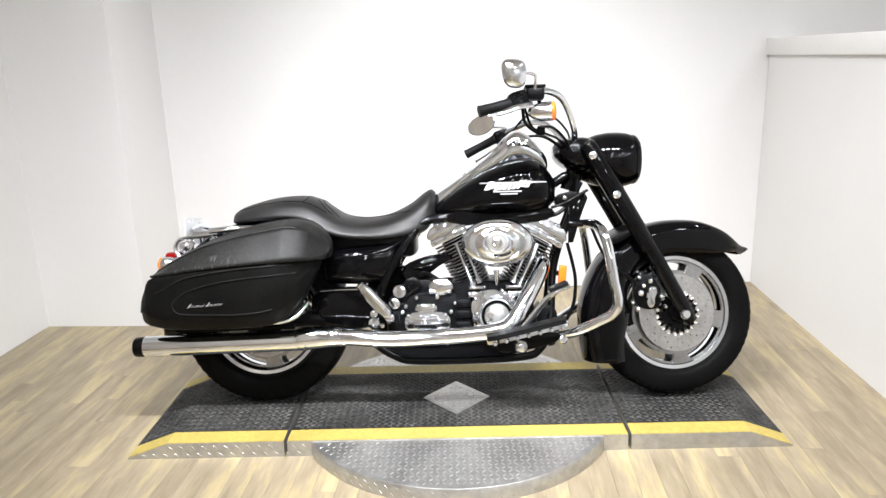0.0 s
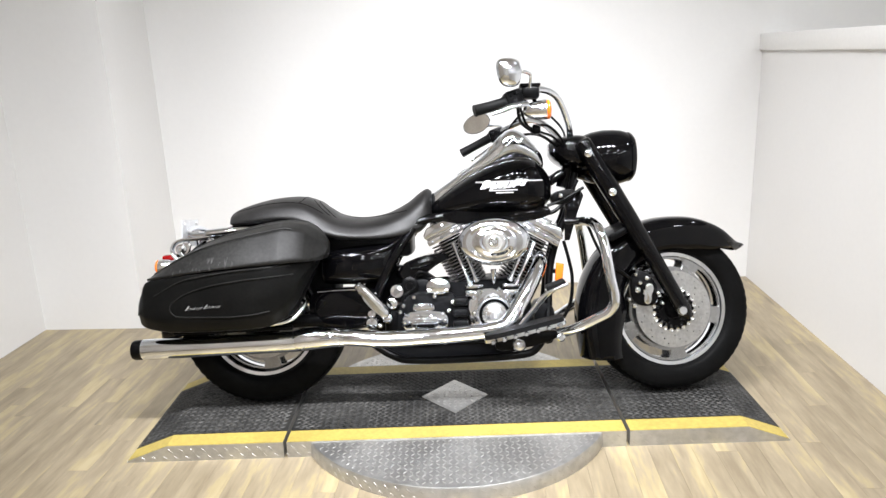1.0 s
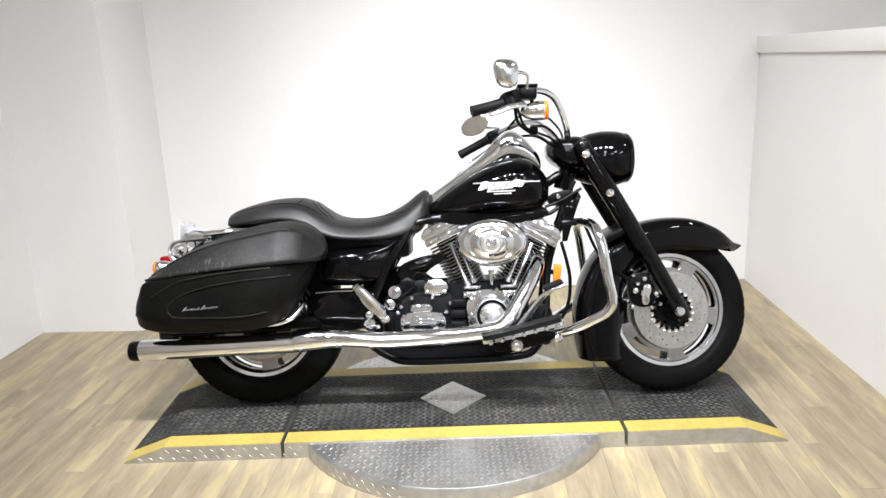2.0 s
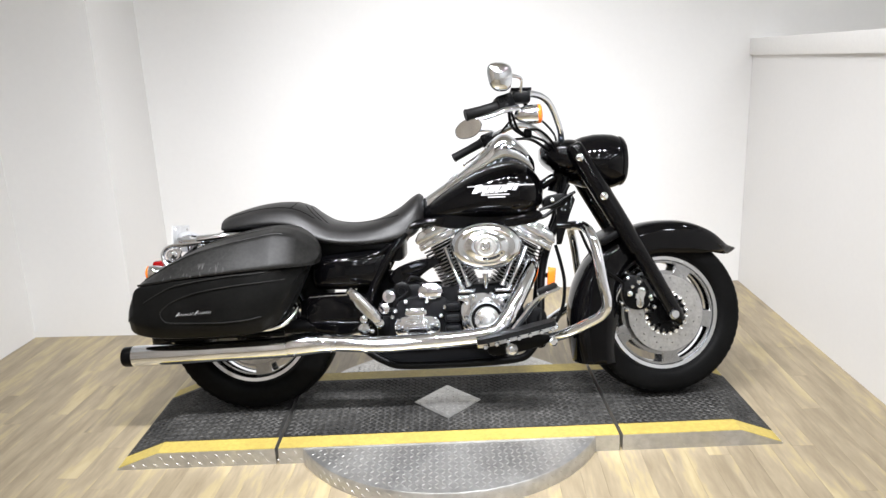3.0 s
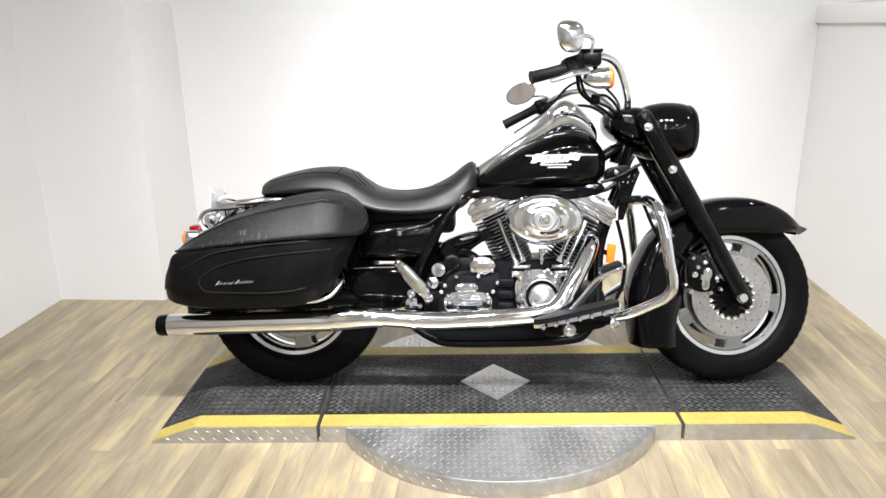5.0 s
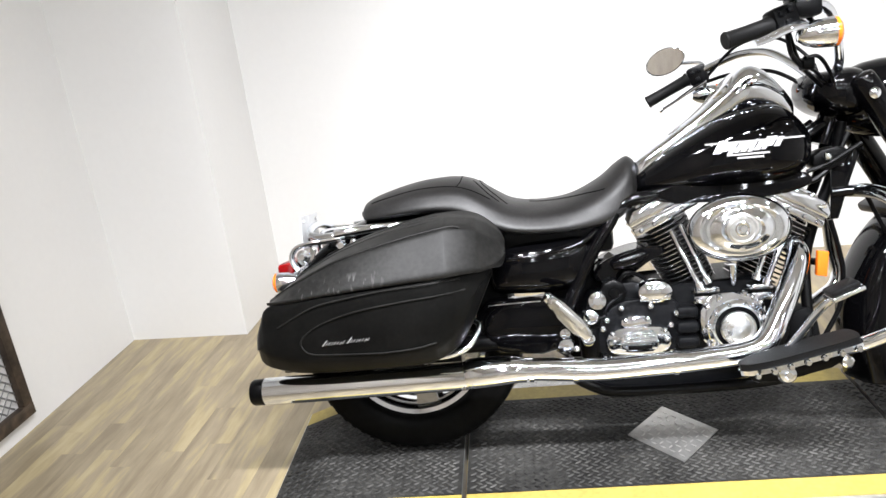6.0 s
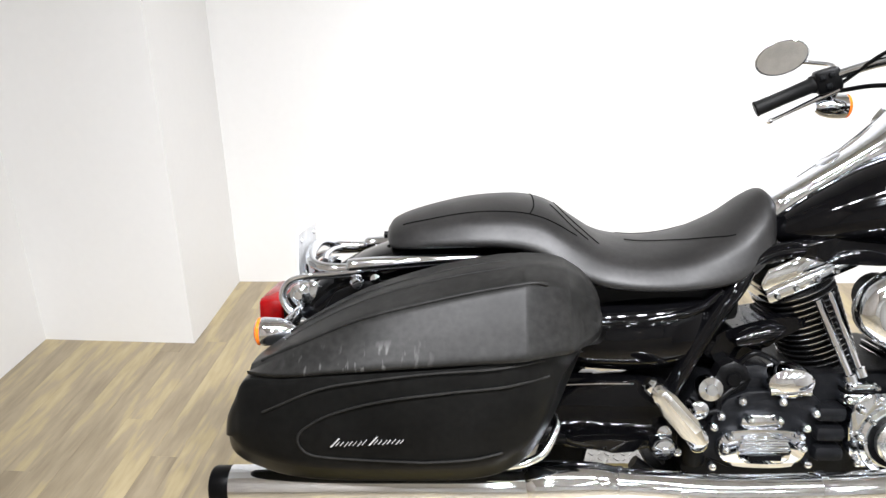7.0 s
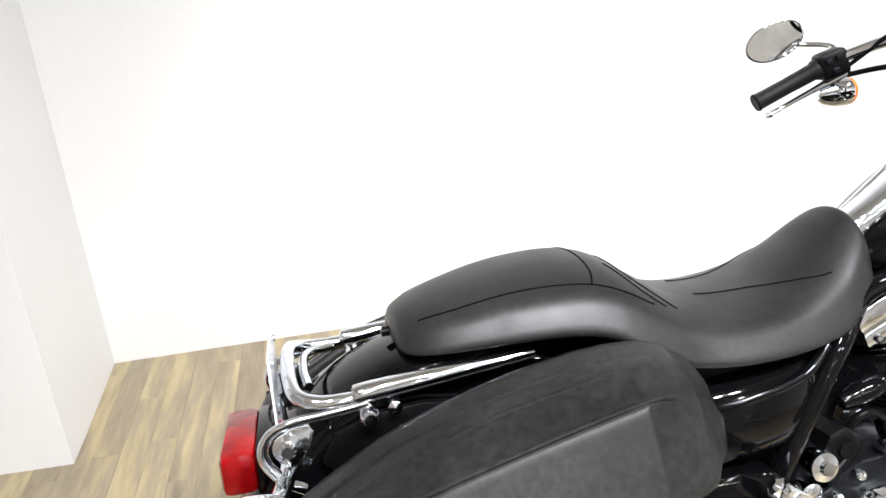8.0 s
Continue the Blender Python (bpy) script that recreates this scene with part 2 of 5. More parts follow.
def tube(bm, pts, r, n=12, steps=6, flat=1.0):
    """A round bar along a smooth path; r may be a number or one radius a point."""
    radii = r if isinstance(r, (list, tuple)) else [r] * len(pts)
    path = smooth_path([(*p, q) for p, q in zip(pts, radii)], steps) if len(pts) > 2 else [np.array((*p, q), float) for p, q in zip(pts, radii)]
    rings, side = [], None
    for i, q in enumerate(path):
        a, b = path[max(i - 1, 0)], path[min(i + 1, len(path) - 1)]
        d = Vector(b[:3] - a[:3]).normalized()
        if side is None:
            side = d.orthogonal().normalized()
        side = (side - d * side.dot(d)).normalized()
        up = d.cross(side)
        rings.append([Vector(q[:3]) + float(q[3]) * (math.cos(t) * side + flat * math.sin(t) * up) for t in (2 * math.pi * k / n for k in range(n))])
    return skin(bm, rings)


def lathe(bm, profile, origin, axis, n=32, closed=False, x_scale=1.0, start=0.0):
    """Turns a profile of (height along axis, radius) about the axis."""
    axis = Vector(axis).normalized()
    side = Vector((0, 0, 1)) if abs(axis.z) < 0.9 else Vector((1, 0, 0))
    side = (side - axis * side.dot(axis)).normalized()
    other = axis.cross(side)
    o = Vector(origin)
    rings = [[o + axis * float(h) + max(float(r), 1e-4) * (math.cos(a) * side + x_scale * math.sin(a) * other) for a in (start + 2 * math.pi * k / n for k in range(n))] for h, r in profile]
    if closed:
        rings.append(rings[0])
        skin(bm, rings, caps=False)
        bmesh.ops.remove_doubles(bm, verts=bm.verts, dist=1e-6)
        return bm
    return skin(bm, rings)


def chaikin(pts, times=2, cut=0.25):
    """Cuts the corners of a closed outline."""
    p = [np.array(q, float) for q in pts]
    for _ in range(times):
        out = []
        for a, b in zip(p, p[1:] + p[:1]):
            out += [(1 - cut) * a + cut * b, cut * a + (1 - cut) * b]
        p = out
    return p


def loft(bm, sections, rounds=2, steps=5, cut=0.11):
    """sections: (u, [(v, w), ...]) with equally many corners; smooth along u, corners rounded."""
    flat = [np.array([u] + [c for q in ring for c in q], float) for u, ring in sections]
    rings = []
    for q in smooth_path(flat, steps):
        ring = chaikin(q[1:].reshape(-1, 2), rounds, cut)
        rings.append([(q[0], p[0], p[1]) for p in ring])
    return skin(bm, rings)


def super_ring(a, lo, hi, power=2.5, n=28, low_power=None):
    """A rounded section of half-width a between two heights."""
    c, h = (lo + hi) / 2, (hi - lo) / 2
    out = []
    for k in range(n):
        t = 2 * math.pi * k / n
        x, y = math.cos(t), math.sin(t)
        p = power if y >= 0 or low_power is None else low_power
        out.append((a * math.copysign(abs(x) ** (2 / p), x), c + h * math.copysign(abs(y) ** (2 / p), y)))
    return out


def blob(bm, rows, power=2.5, low_power=None, steps=5, n=28):
    """A smooth body along u from rows of (u, half-width, low, high)."""
    rings = [[(q[0], v, w) for v, w in super_ring(q[1], q[2], q[3], power, n, low_power)] for q in smooth_path(rows, steps)]
    return skin(bm, rings)


def prism(bm, outline, v0, v1, bevel=0.0, segments=2):
    """An outline of (u, w) with thickness from v0 to v1."""
    rings = [[(u, v, w) for u, w in outline] for v in (v0, v1)]
    made = len(bm.verts)
    skin(bm, rings)
    bm.verts.ensure_lookup_table()
    if bevel:
        vs = list(bm.verts)[made:]
        es = list({e for v in vs for e in v.link_edges})
        bmesh.ops.bevel(bm, geom=es, offset=bevel, segments=segments, affect="EDGES", profile=0.5)
    return bm


# ---- the room ----
BACK0, BACK1 = Vector((-0.98, 1.455, 0)), Vector((2.448, 1.615, 0))


def wall_between(name, a, b, height, thick, mat, label, base=0.0):
    """A wall whose visible face runs from a to b; its thickness lies to the left of that way."""
    a, b = Vector((a[0], a[1], 0)), Vector((b[0], b[1], 0))
    d = (b - a).normalized()
    nrm = Vector((-d.y, d.x, 0)) * thick
    bm = bmesh.new()
    skin(bm, [[(*(p.xy), z) for p in (a, b, b + nrm, a + nrm)] for z in (base, height)])
    return thing(name, bm, mat, label, "wall", kind="structure", smooth=False)


ROOM_H = 4.6
slope = (BACK1 - BACK0) / (BACK1.x - BACK0.x)
wall_between("wall_back", BACK0 - slope * 0.12, BACK0 + slope * 7.5, ROOM_H, 0.12, WALL, "smooth white painted back wall with faint marks")
wall_between("wall_recess_side", (-0.972, 1.037), (BACK0.x, BACK0.y), ROOM_H, 0.12, WALL, "short white painted return of the wall corner")
wall_between("wall_recess_front", (-1.66, 0.917), (-0.972, 0.917), ROOM_H, 0.12, WALL, "white painted wall facing the motorcycle, standing forward")
wall_between("wall_left", (-1.535, -1.15), (-1.535, 0.917), ROOM_H, 0.12, WALL, "white painted side wall behind a mesh panel")
# unseen wall, added to tone the reflections and cut fill from the left
wall_between("wall_left_back", (-1.535, -12.0), (-1.535, -1.15), ROOM_H, 0.12, DARKWALL, "plain taupe unseen wall added beside the view for the reflections")
wall_between("wall_half", (2.448, 1.612), (2.448, -3.2), 1.325, 0.14, WALL, "waist-high white painted partition wall with a cap")
# the last two walls are unseen, added to give the chrome its surroundings
wall_between("wall_far_right", (6.4, 1.85), (6.4, -12.0), ROOM_H, 0.12, WALL, "plain white unseen wall added at the far right for the reflections")
wall_between("wall_behind", (6.4, -12.0), (-1.66, -12.0), ROOM_H, 0.12, BACKWALL, "plain pale grey unseen wall added behind the view for the reflections")
bm = bmesh.new()
box(bm, (2.43, -3.2, 1.325), (2.606, 1.615, 1.415), bevel=0.004)
thing("trim_partition_cap", bm, TRIMPAINT, "off-white painted board capping the partition wall", "trim", kind="structure")
bm = bmesh.new()
box(bm, (-1.7, -12.2, ROOM_H), (6.6, 2.1, ROOM_H + 0.1))
thing("ceiling", bm, CEIL, "plain taupe painted ceiling", "ceiling", kind="structure", smooth=False)
bm = bmesh.new()
box(bm, (-1.7, -12.2, -0.1), (6.6, 2.1, -0.006))
floor = thing("floor", bm, JOINT, "oak-look vinyl plank floor", "floor", kind="structure", smooth=False)

# ceiling lamps
def ceiling_light(x, y):
    """A round high-bay lamp over the shop floor."""
    lamp = holder("ceiling_light", "round white ceiling lamp with a glowing diffuser", "ceiling lamp", pose(x, y, ROOM_H - 0.06), group="ceiling lamps")
    bm = bmesh.new()
    lathe(bm, [(0.010, 0.125), (0.004, 0.135), (0.02, 0.148), (0.06, 0.14), (0.06, 0.0)], (0, 0, 0), (0, 0, 1), n=32)
    part("lamp_housing", bm, TRIMPAINT, lamp)
    bm = bmesh.new()
    lathe(bm, [(0.0, 0.0), (0.0, 0.112), (0.008, 0.122), (0.011, 0.122)], (0, 0, 0), (0, 0, 1), n=32)
    part("diffuser", bm, GLOW, lamp, "glowing white diffuser")


def track_spot(x, y, aim):
    """A ceiling spot turned to the display."""
    at = Vector((x, y, ROOM_H - 0.30))
    way = (Vector(aim) - at).normalized()
    lamp = holder("spot_lamp", "white ceiling spot lamp turned to the motorcycle", "spot lamp", pose(*at), group="spot lamps")
    bm = bmesh.new()
    lathe(bm, [(0.0, 0.128), (0.0, 0.136), (-0.10, 0.136), (-0.16, 0.09), (-0.19, 0.05), (-0.19, 0.0), (-0.012, 0.0), (-0.012, 0.128)], (0, 0, 0), way, n=32)
    part("lamp_housing", bm, TRIMPAINT, lamp)
    bm = bmesh.new()
    tube(bm, [tuple(-way * 0.15), (0, 0, 0.30)], 0.012, n=10)
    part("stem", bm, TRIMPAINT, lamp)
    data = bpy.data.lights.new("spot_beam", "SPOT")
    data.energy, data.shadow_soft_size, data.spot_size, data.spot_blend, data.color = SPOT_POWER, 0.12, radians(SPOT_CONE), 1.0, SPOT_COLOUR
    beam = new("spot_beam", data)
    beam.matrix_basis = look(tuple(at + way * 0.02), aim)


for x in (-1.2, -0.6, 0.0, 0.6, 1.2, 1.8, 2.3):
    track_spot(x, -2.2, (1.15 - 0.5 * x, 0.25, 0.25))
for x in (0.0, 1.8, 3.6, 5.4):
    for y in (-4.8, -6.8, -8.8):
        ceiling_light(x, y)
# one more unseen lamp, added beyond the partition as fill from the right
ceiling_light(4.5, -0.6)

# ---- the stand ----
STAND = pose(0.745, -0.05, 0, 0, 0, 2.9)
H = 0.06
YF, YB = -0.314, 0.315
stand = holder("display_stand", "low steel motorcycle turntable stand with yellow edges and grip mat", "stand", STAND)


def deck(name, x0, x1, slope_left=0.0, slope_right=0.0):
    """A shallow steel deck: flat top, ends that slope down to the floor."""
    bm = bmesh.new()
    out = [(x0, 0.0), (x1, 0.0), (x1 - slope_right, H), (x0 + slope_left, H)]
    if slope_left:
        out = [(x0, 0.0), (x1, 0.0), (x1, H), (x0 + slope_left, H), (x0, 0.006)]
    elif slope_right:
        out = [(x0, 0.0), (x1, 0.0), (x1, 0.006), (x1 - slope_right, H), (x0, H)]
    prism(bm, out, YF, YB)
    return part(name, bm, DIAMOND, stand, smooth=False)


XL0, XL1, XC0, XC1, XR0, XR1 = -1.185, -0.618, -0.606, 0.604, 0.616, 1.185
SL = 0.15
deck("ramp", XL0, XL1, slope_left=SL)
deck("deck", XC0, XC1)
deck("ramp", XR0, XR1, slope_right=SL)


def top_z(x):
    """Height of the stand's top at x."""
    if x < XL0 + SL:
        return 0.006 + (H - 0.006) * (x - XL0) / SL
    if x > XR1 - SL:
        return 0.006 + (H - 0.006) * (XR1 - x) / SL
    return H


def sheet(name, xs, y0, y1, mat, rise, label=""):
    """A thin layer that follows the stand's top."""
    bm = bmesh.new()
    skin(bm, [[(x, y0, top_z(x) - 0.001), (x, y1, top_z(x) - 0.001), (x, y1, top_z(x) + rise), (x, y0, top_z(x) + rise)] for x in xs])
    return part(name, bm, mat, stand, label, smooth=False)


ST = 0.078
for name, x0, x1 in (("left", XL0 + 0.004, XL1 - 0.001), ("middle", XC0 + 0.001, XC1 - 0.001), ("right", XR0 + 0.001, XR1 - 0.004)):
    xs = sorted({x0, x1} | {x for x in (XL0 + SL, XR1 - SL) if x0 < x < x1})
    sheet("yellow_stripe", xs, YF + 0.002, YF + ST, YELLOW, 0.002, "worn yellow painted edge stripe")
    sheet("yellow_stripe", xs, YB - ST, YB - 0.002, YELLOW, 0.002, "worn yellow painted edge stripe")
    sheet("grip_mat", xs, YF + ST + 0.001, YB - ST - 0.001, TREAD, 0.003, "worn dark grey chevron grip mat")

# tread lugs of the mat, in rows that lean left and right by turns
def lug_mesh(bm, x, y, z, length, width, height, turn):
    c, s_ = math.cos(turn), math.sin(turn)
    pts = [(-1, 0, 0), (-0.4, -1, 0), (0.4, -1, 0), (1, 0, 0), (0.4, 1, 0), (-0.4, 1, 0)]
    low = [bm.verts.new((x + (p[0] * c * length - p[1] * s_ * width) / 2, y + (p[0] * s_ * length + p[1] * c * width) / 2, z)) for p in pts]
    top = [bm.verts.new((x + (p[0] * c * length * 0.7 - p[1] * s_ * width * 0.45) / 2, y + (p[0] * s_ * length * 0.7 + p[1] * c * width * 0.45) / 2, z + height)) for p in pts]
    for i in range(6):
        k = (i + 1) % 6
        bm.faces.new((low[i], low[k], top[k], top[i]))
    bm.faces.new(top)


DIA = (0.0, -0.003, 0.131, 0.143)
bm = bmesh.new()
row = 0
y = YF + ST + 0.014
while y < YB - ST - 0.01:
    x = XL0 + 0.02 + (0.012 if row % 2 else 0)
    while x < XR1 - 0.018:
        near_seam = min(abs(x - (XL1 + XC0) / 2), abs(x - (XC1 + XR0) / 2)) < 0.016
        if not near_seam and abs(x - DIA[0]) + abs(y - DIA[1]) * DIA[2] / DIA[3] > DIA[2] + 0.008:
            lug_mesh(bm, x, y, 0.0028, 0.026, 0.0085, 0.0032, radians(32 if row % 2 else -32))
        x += 0.027
    y += 0.0145
    row += 1
for v in bm.verts:
    v.co.z += top_z(v.co.x)
lugs = part("grip_tread", bm, TREADLUG, stand, smooth=False)
lugs["kind"] = "stuff"
bm = bmesh.new()
d = DIA[2]
prism(bm, [(DIA[0] - d, DIA[1]), (DIA[0], DIA[1] - DIA[3]), (DIA[0] + d, DIA[1]), (DIA[0], DIA[1] + DIA[3])], 0, 0.0055)
for v in bm.verts:
    v.co = Vector((v.co.x, v.co.z, H + v.co.y))
part("diamond_plate_inset", bm, DIAMOND, stand, "bare diamond-shaped steel plate in the mat", smooth=False)

# the round turntable under the middle deck
TT = (0.0, -0.03, 0.592)
bm = bmesh.new()
lathe(bm, [(0, TT[2]), (H - 0.008, TT[2]), (H - 0.004, TT[2] - 0.003), (H - 0.004, 0.02)], (TT[0], TT[1], 0), (0, 0, 1), n=96)
turntable = part("turntable", bm, DIAMOND, stand, "round steel turntable disc with raised diamond tread")
bm = bmesh.new()
step = 0.0215
k = 0
for iy in range(-29, 30):
    for ix in range(-29, 30):
        x, y = ix * step, TT[1] + iy * step
        on_inset = abs(x - DIA[0]) + abs(y - DIA[1]) < d - 0.018
        out_front = math.hypot(x - TT[0], y - TT[1]) < TT[2] - 0.018 and (y < YF - 0.012 or y > YB + 0.012)
        if on_inset or out_front:
            lug_mesh(bm, x, y, (H + 0.0053) if on_inset else H - 0.0042, 0.019, 0.0046, 0.0020, radians(45 if (ix + iy) % 2 else -45))
lugs = part("plate_tread", bm, LUG, stand, smooth=False)
lugs["kind"] = "stuff"
# lugs on the upright faces
bm = bmesh.new()
for ix in range(int((XR1 - XL0) / 0.040)):
    for iz in range(2):
        x = XL0 + 0.06 + ix * 0.040 + 0.020 * iz
        z = 0.014 + 0.028 * iz
        if z + 0.01 < top_z(x) and not XC0 - 0.02 < x < XC0 - 0.002 and abs(x - XC1) > 0.02 and math.hypot(x - TT[0], YF - TT[1]) > TT[2] - 0.01:
            lug_mesh(bm, x, z, 0, 0.020, 0.0030, 0.0010, radians(-40))
for v in bm.verts:
    v.co = Vector((v.co.x, YF - v.co.z, v.co.y))
for ia in range(47):
    for iz in range(2):
        a = math.pi + math.pi * (ia + 0.5 * iz) / 47
        if TT[1] + TT[2] * math.sin(a) > YF - 0.01:
            continue
        m = Matrix.Translation((TT[0] + TT[2] * math.cos(a), TT[1] + TT[2] * math.sin(a), 0.014 + 0.024 * iz)) @ Matrix.Rotation(a + math.pi / 2, 4, "Z") @ Matrix.Rotation(math.pi / 2, 4, "X")
        start = len(bm.verts)
        lug_mesh(bm, 0, 0, 0, 0.018, 0.0030, 0.0010, radians(-40))
        bm.verts.ensure_lookup_table()
        for v in list(bm.verts)[start:]:
            v.co = m @ v.co
lugs = part("edge_tread", bm, EDGELUG, stand, smooth=False)
lugs["kind"] = "stuff"

# ---- the motorcycle ----
# local axes: u forward, v to its left (the camera sees the negative side), w up; it leans on its stand
LEANING = Matrix.Translation((0, -0.045, 0.061)) @ pose(0, 0, 0, 0, 0, 2.0) @ pose(0, 0, 0, -12, 0, 0)
bike = holder("motorcycle", "black touring motorcycle with chrome engine and hard saddlebags, leaning", "motorcycle", LEANING)


def polar_plate(bm, centre, v0, v1, radii, n, hole):
    """A ring plate about the v axis; hole(k, j) tells which cells are cut out."""
    grid = [[bm.verts.new((centre[0] + r * math.cos(2 * math.pi * k / n), v0, centre[1] + r * math.sin(2 * math.pi * k / n))) for k in range(n)] for r in radii]
    faces = []
    for j in range(len(radii) - 1):
        for k in range(n):
            if not hole(k, j):
                m_ = (k + 1) % n
                faces.append(bm.faces.new((grid[j][k], grid[j][m_], grid[j + 1][m_], grid[j + 1][k])))
    r = bmesh.ops.extrude_face_region(bm, geom=faces)
    for v in r["geom"]:
        if isinstance(v, bmesh.types.BMVert):
            v.co.y = v1
    loose = [v for v in bm.verts if not v.link_faces]
    bmesh.ops.delete(bm, geom=loose, context="VERTS")


def wheel(name, u, w, half, disc_sides, R=0.318):
    """Wheel with tyre, slotted cast rim, hub and brake discs."""
    whl = sub(name, bike)
    bm = bmesh.new()
    prof = [(-half * 0.72, 0.222), (-half * 0.95, 0.236), (-half * 1.03, 0.262), (-half, 0.289 + R - 0.318), (-half * 0.86, 0.306 + R - 0.318), (-half * 0.48, 0.3150 + R - 0.318), (0, R)]
    prof = prof + [(-a, b) for a, b in prof[-2::-1]]
    lathe(bm, [(h, r) for h, r in smooth_path(prof, 3)], (u, 0, w), (0, 1, 0), n=72, closed=True)
    part("tyre", bm, RUBBER, whl, "black tyre with worn tread blocks")
    bm = bmesh.new()
    for k in range(60):
        a = 2 * math.pi * k / 60
        for side in (-1, 1):
            m = Matrix.Translation((u, 0, w)) @ Matrix.Rotation(-a, 4, "Y")
            pts = [(0.3065 + R - 0.318, side * half * 0.90), (0.3150 + R - 0.318, side * half * 0.50)]
            q = []
            for r_, v_ in pts:
                for da in (-0.026, 0.026):
                    for lift in (-0.004, -0.0007):
                        q.append((r_ + lift, v_, da * 0.318 + (0.012 if r_ > 0.31 else -0.006)))
            vs = [bm.verts.new(m @ Vector(c)) for c in q]
            for f in ((0, 1, 3, 2), (4, 6, 7, 5), (1, 5, 7, 3), (0, 2, 6, 4), (0, 4, 5, 1), (2, 3, 7, 6)):
                bm.faces.new([vs[i] for i in f])
    blocks = part("tread_pattern", bm, RUBBER, whl, smooth=False)
    blocks["kind"] = "stuff"
    rim_half = half * 0.72
    bm = bmesh.new()
    lathe(bm, [(-rim_half, 0.224), (-rim_half - 0.004, 0.218), (-rim_half - 0.002, 0.205), (-rim_half + 0.014, 0.198), (-0.012, 0.192), (0.012, 0.192), (rim_half - 0.014, 0.198), (rim_half + 0.002, 0.205), (rim_half + 0.004, 0.218), (rim_half, 0.224)], (u, 0, w), (0, 1, 0), n=72, closed=True)
    part("rim", bm, CHROME, whl, "polished metal rim")
    for va, vb in ((-0.043, -0.031), (0.031, 0.043)):
        bm = bmesh.new()
        polar_plate(bm, (u, w), va, vb, [0.03, 0.09, 0.135, 0.150, 0.164, 0.178, 0.193, 0.204], 70, lambda k, j: j in (4, 5) and k % 14 < 10)
        bmesh.ops.bevel(bm, geom=[e for e in bm.edges if len(e.link_faces) == 2 and e.calc_face_angle(0) > 0.7], offset=0.003, segments=2, affect="EDGES")
        part("slotted_disc", bm, WHEELCAST, whl, "silver cast wheel disc with long slots")
    bm = bmesh.new()
    lathe(bm, [(-0.085, 0.0), (-0.085, 0.03), (-0.06, 0.045), (0.06, 0.045), (0.085, 0.03), (0.085, 0.0)], (u, 0, w), (0, 1, 0), n=32)
    part("hub", bm, SATIN, whl)
    for side in disc_sides:
        v = 0.068 * side
        disc = sub("brake_disc", whl)
        bm = bmesh.new()
        polar_plate(bm, (u, w), v - 0.0025, v + 0.0025, [0.084, 0.100, 0.1035, 0.117, 0.1205, 0.134, 0.1375, 0.148], 120, lambda k, j: (j == 1 and k % 10 == 0) or (j == 3 and k % 10 == 3) or (j == 5 and k % 10 == 6))
        part("friction_ring", bm, ROTOR, disc, "drilled steel brake ring", smooth=False)
        bm = bmesh.new()
        polar_plate(bm, (u, w), v - 0.006, v + 0.002, [0.028, 0.045, 0.062, 0.080], 80, lambda k, j: (j == 2 and k % 4 in (1, 2)) or (j == 1 and k % 16 in (3, 4, 5, 6)))
        part("carrier", bm, SATIN, disc, smooth=False)
        for k in range(20):
            a = 2 * math.pi * (k + 0.5) / 20
            bm = bmesh.new()
            lathe(bm, [(-0.002, 0.0092), (0.006, 0.0092), (0.0085, 0.0075), (0.007, 0.0042), (0.003, 0.004), (0.003, 0.0)], (u + 0.081 * math.cos(a), v, w + 0.081 * math.sin(a)), (0, side, 0), n=12)
            part("rotor_button", bm, STEEL, disc)
    return whl


front_wheel = wheel("front_wheel", 1.590, 0.317, 0.064, (-1, 1), 0.316)
rear_wheel = wheel("rear_wheel", 0.0, 0.325, 0.088, (-1,), 0.330)
bm = bmesh.new()
lathe(bm, [(-0.162, 0.0), (-0.162, 0.014), (-0.156, 0.0185), (-0.145, 0.0185), (-0.142, 0.012), (0.12, 0.012), (0.12, 0.0)], (1.590, 0, 0.317), (0, 1, 0), n=24)
axle = part("axle", bm, CHROME, bike)
# the front wheel is turned a little to the left about the raked steering axis
STEER = Matrix.Translation((1.590, 0, 0.317)) @ Matrix.Rotation(radians(8), 4, Vector((-math.sin(radians(26)), 0, math.cos(radians(26))))) @ Matrix.Translation((-1.590, 0, -0.317))
front_wheel.matrix_basis = STEER
axle.matrix_basis = STEER

# front fork, headlamp and fender
for side in (-1, 1):
    fork = sub("fork_leg", bike)
    v = 0.118 * side
    bm = bmesh.new()
    tube(bm, [(1.640, v, 0.293), (1.620, v, 0.326), (1.560, v, 0.437), (1.47, v, 0.605)], [0.018, 0.029, 0.030, 0.030], n=18)
    part("slider", bm, BLACK, fork)
    bm = bmesh.new()
    tube(bm, [(1.482, v, 0.572), (1.392, v, 0.730), (1.301, v, 0.888), (1.258, v, 0.963), (1.250, v, 0.977)], [0.034, 0.0355, 0.0355, 0.033, 0.018], n=20)
    part("fork_cover", bm, BLACK, fork)
    for u, w in ((1.271, 0.925), (1.357, 0.778)):
        bm = bmesh.new()
        lathe(bm, [(0.0, 0.0145), (0.005, 0.0145), (0.010, 0.009), (0.012, 0.0)], (u, v + side * 0.034, w), (0, side, 0), n=16)
        part("bolt", bm, CHROME, fork)
headlamp = sub("headlamp", bike)
bm = bmesh.new()
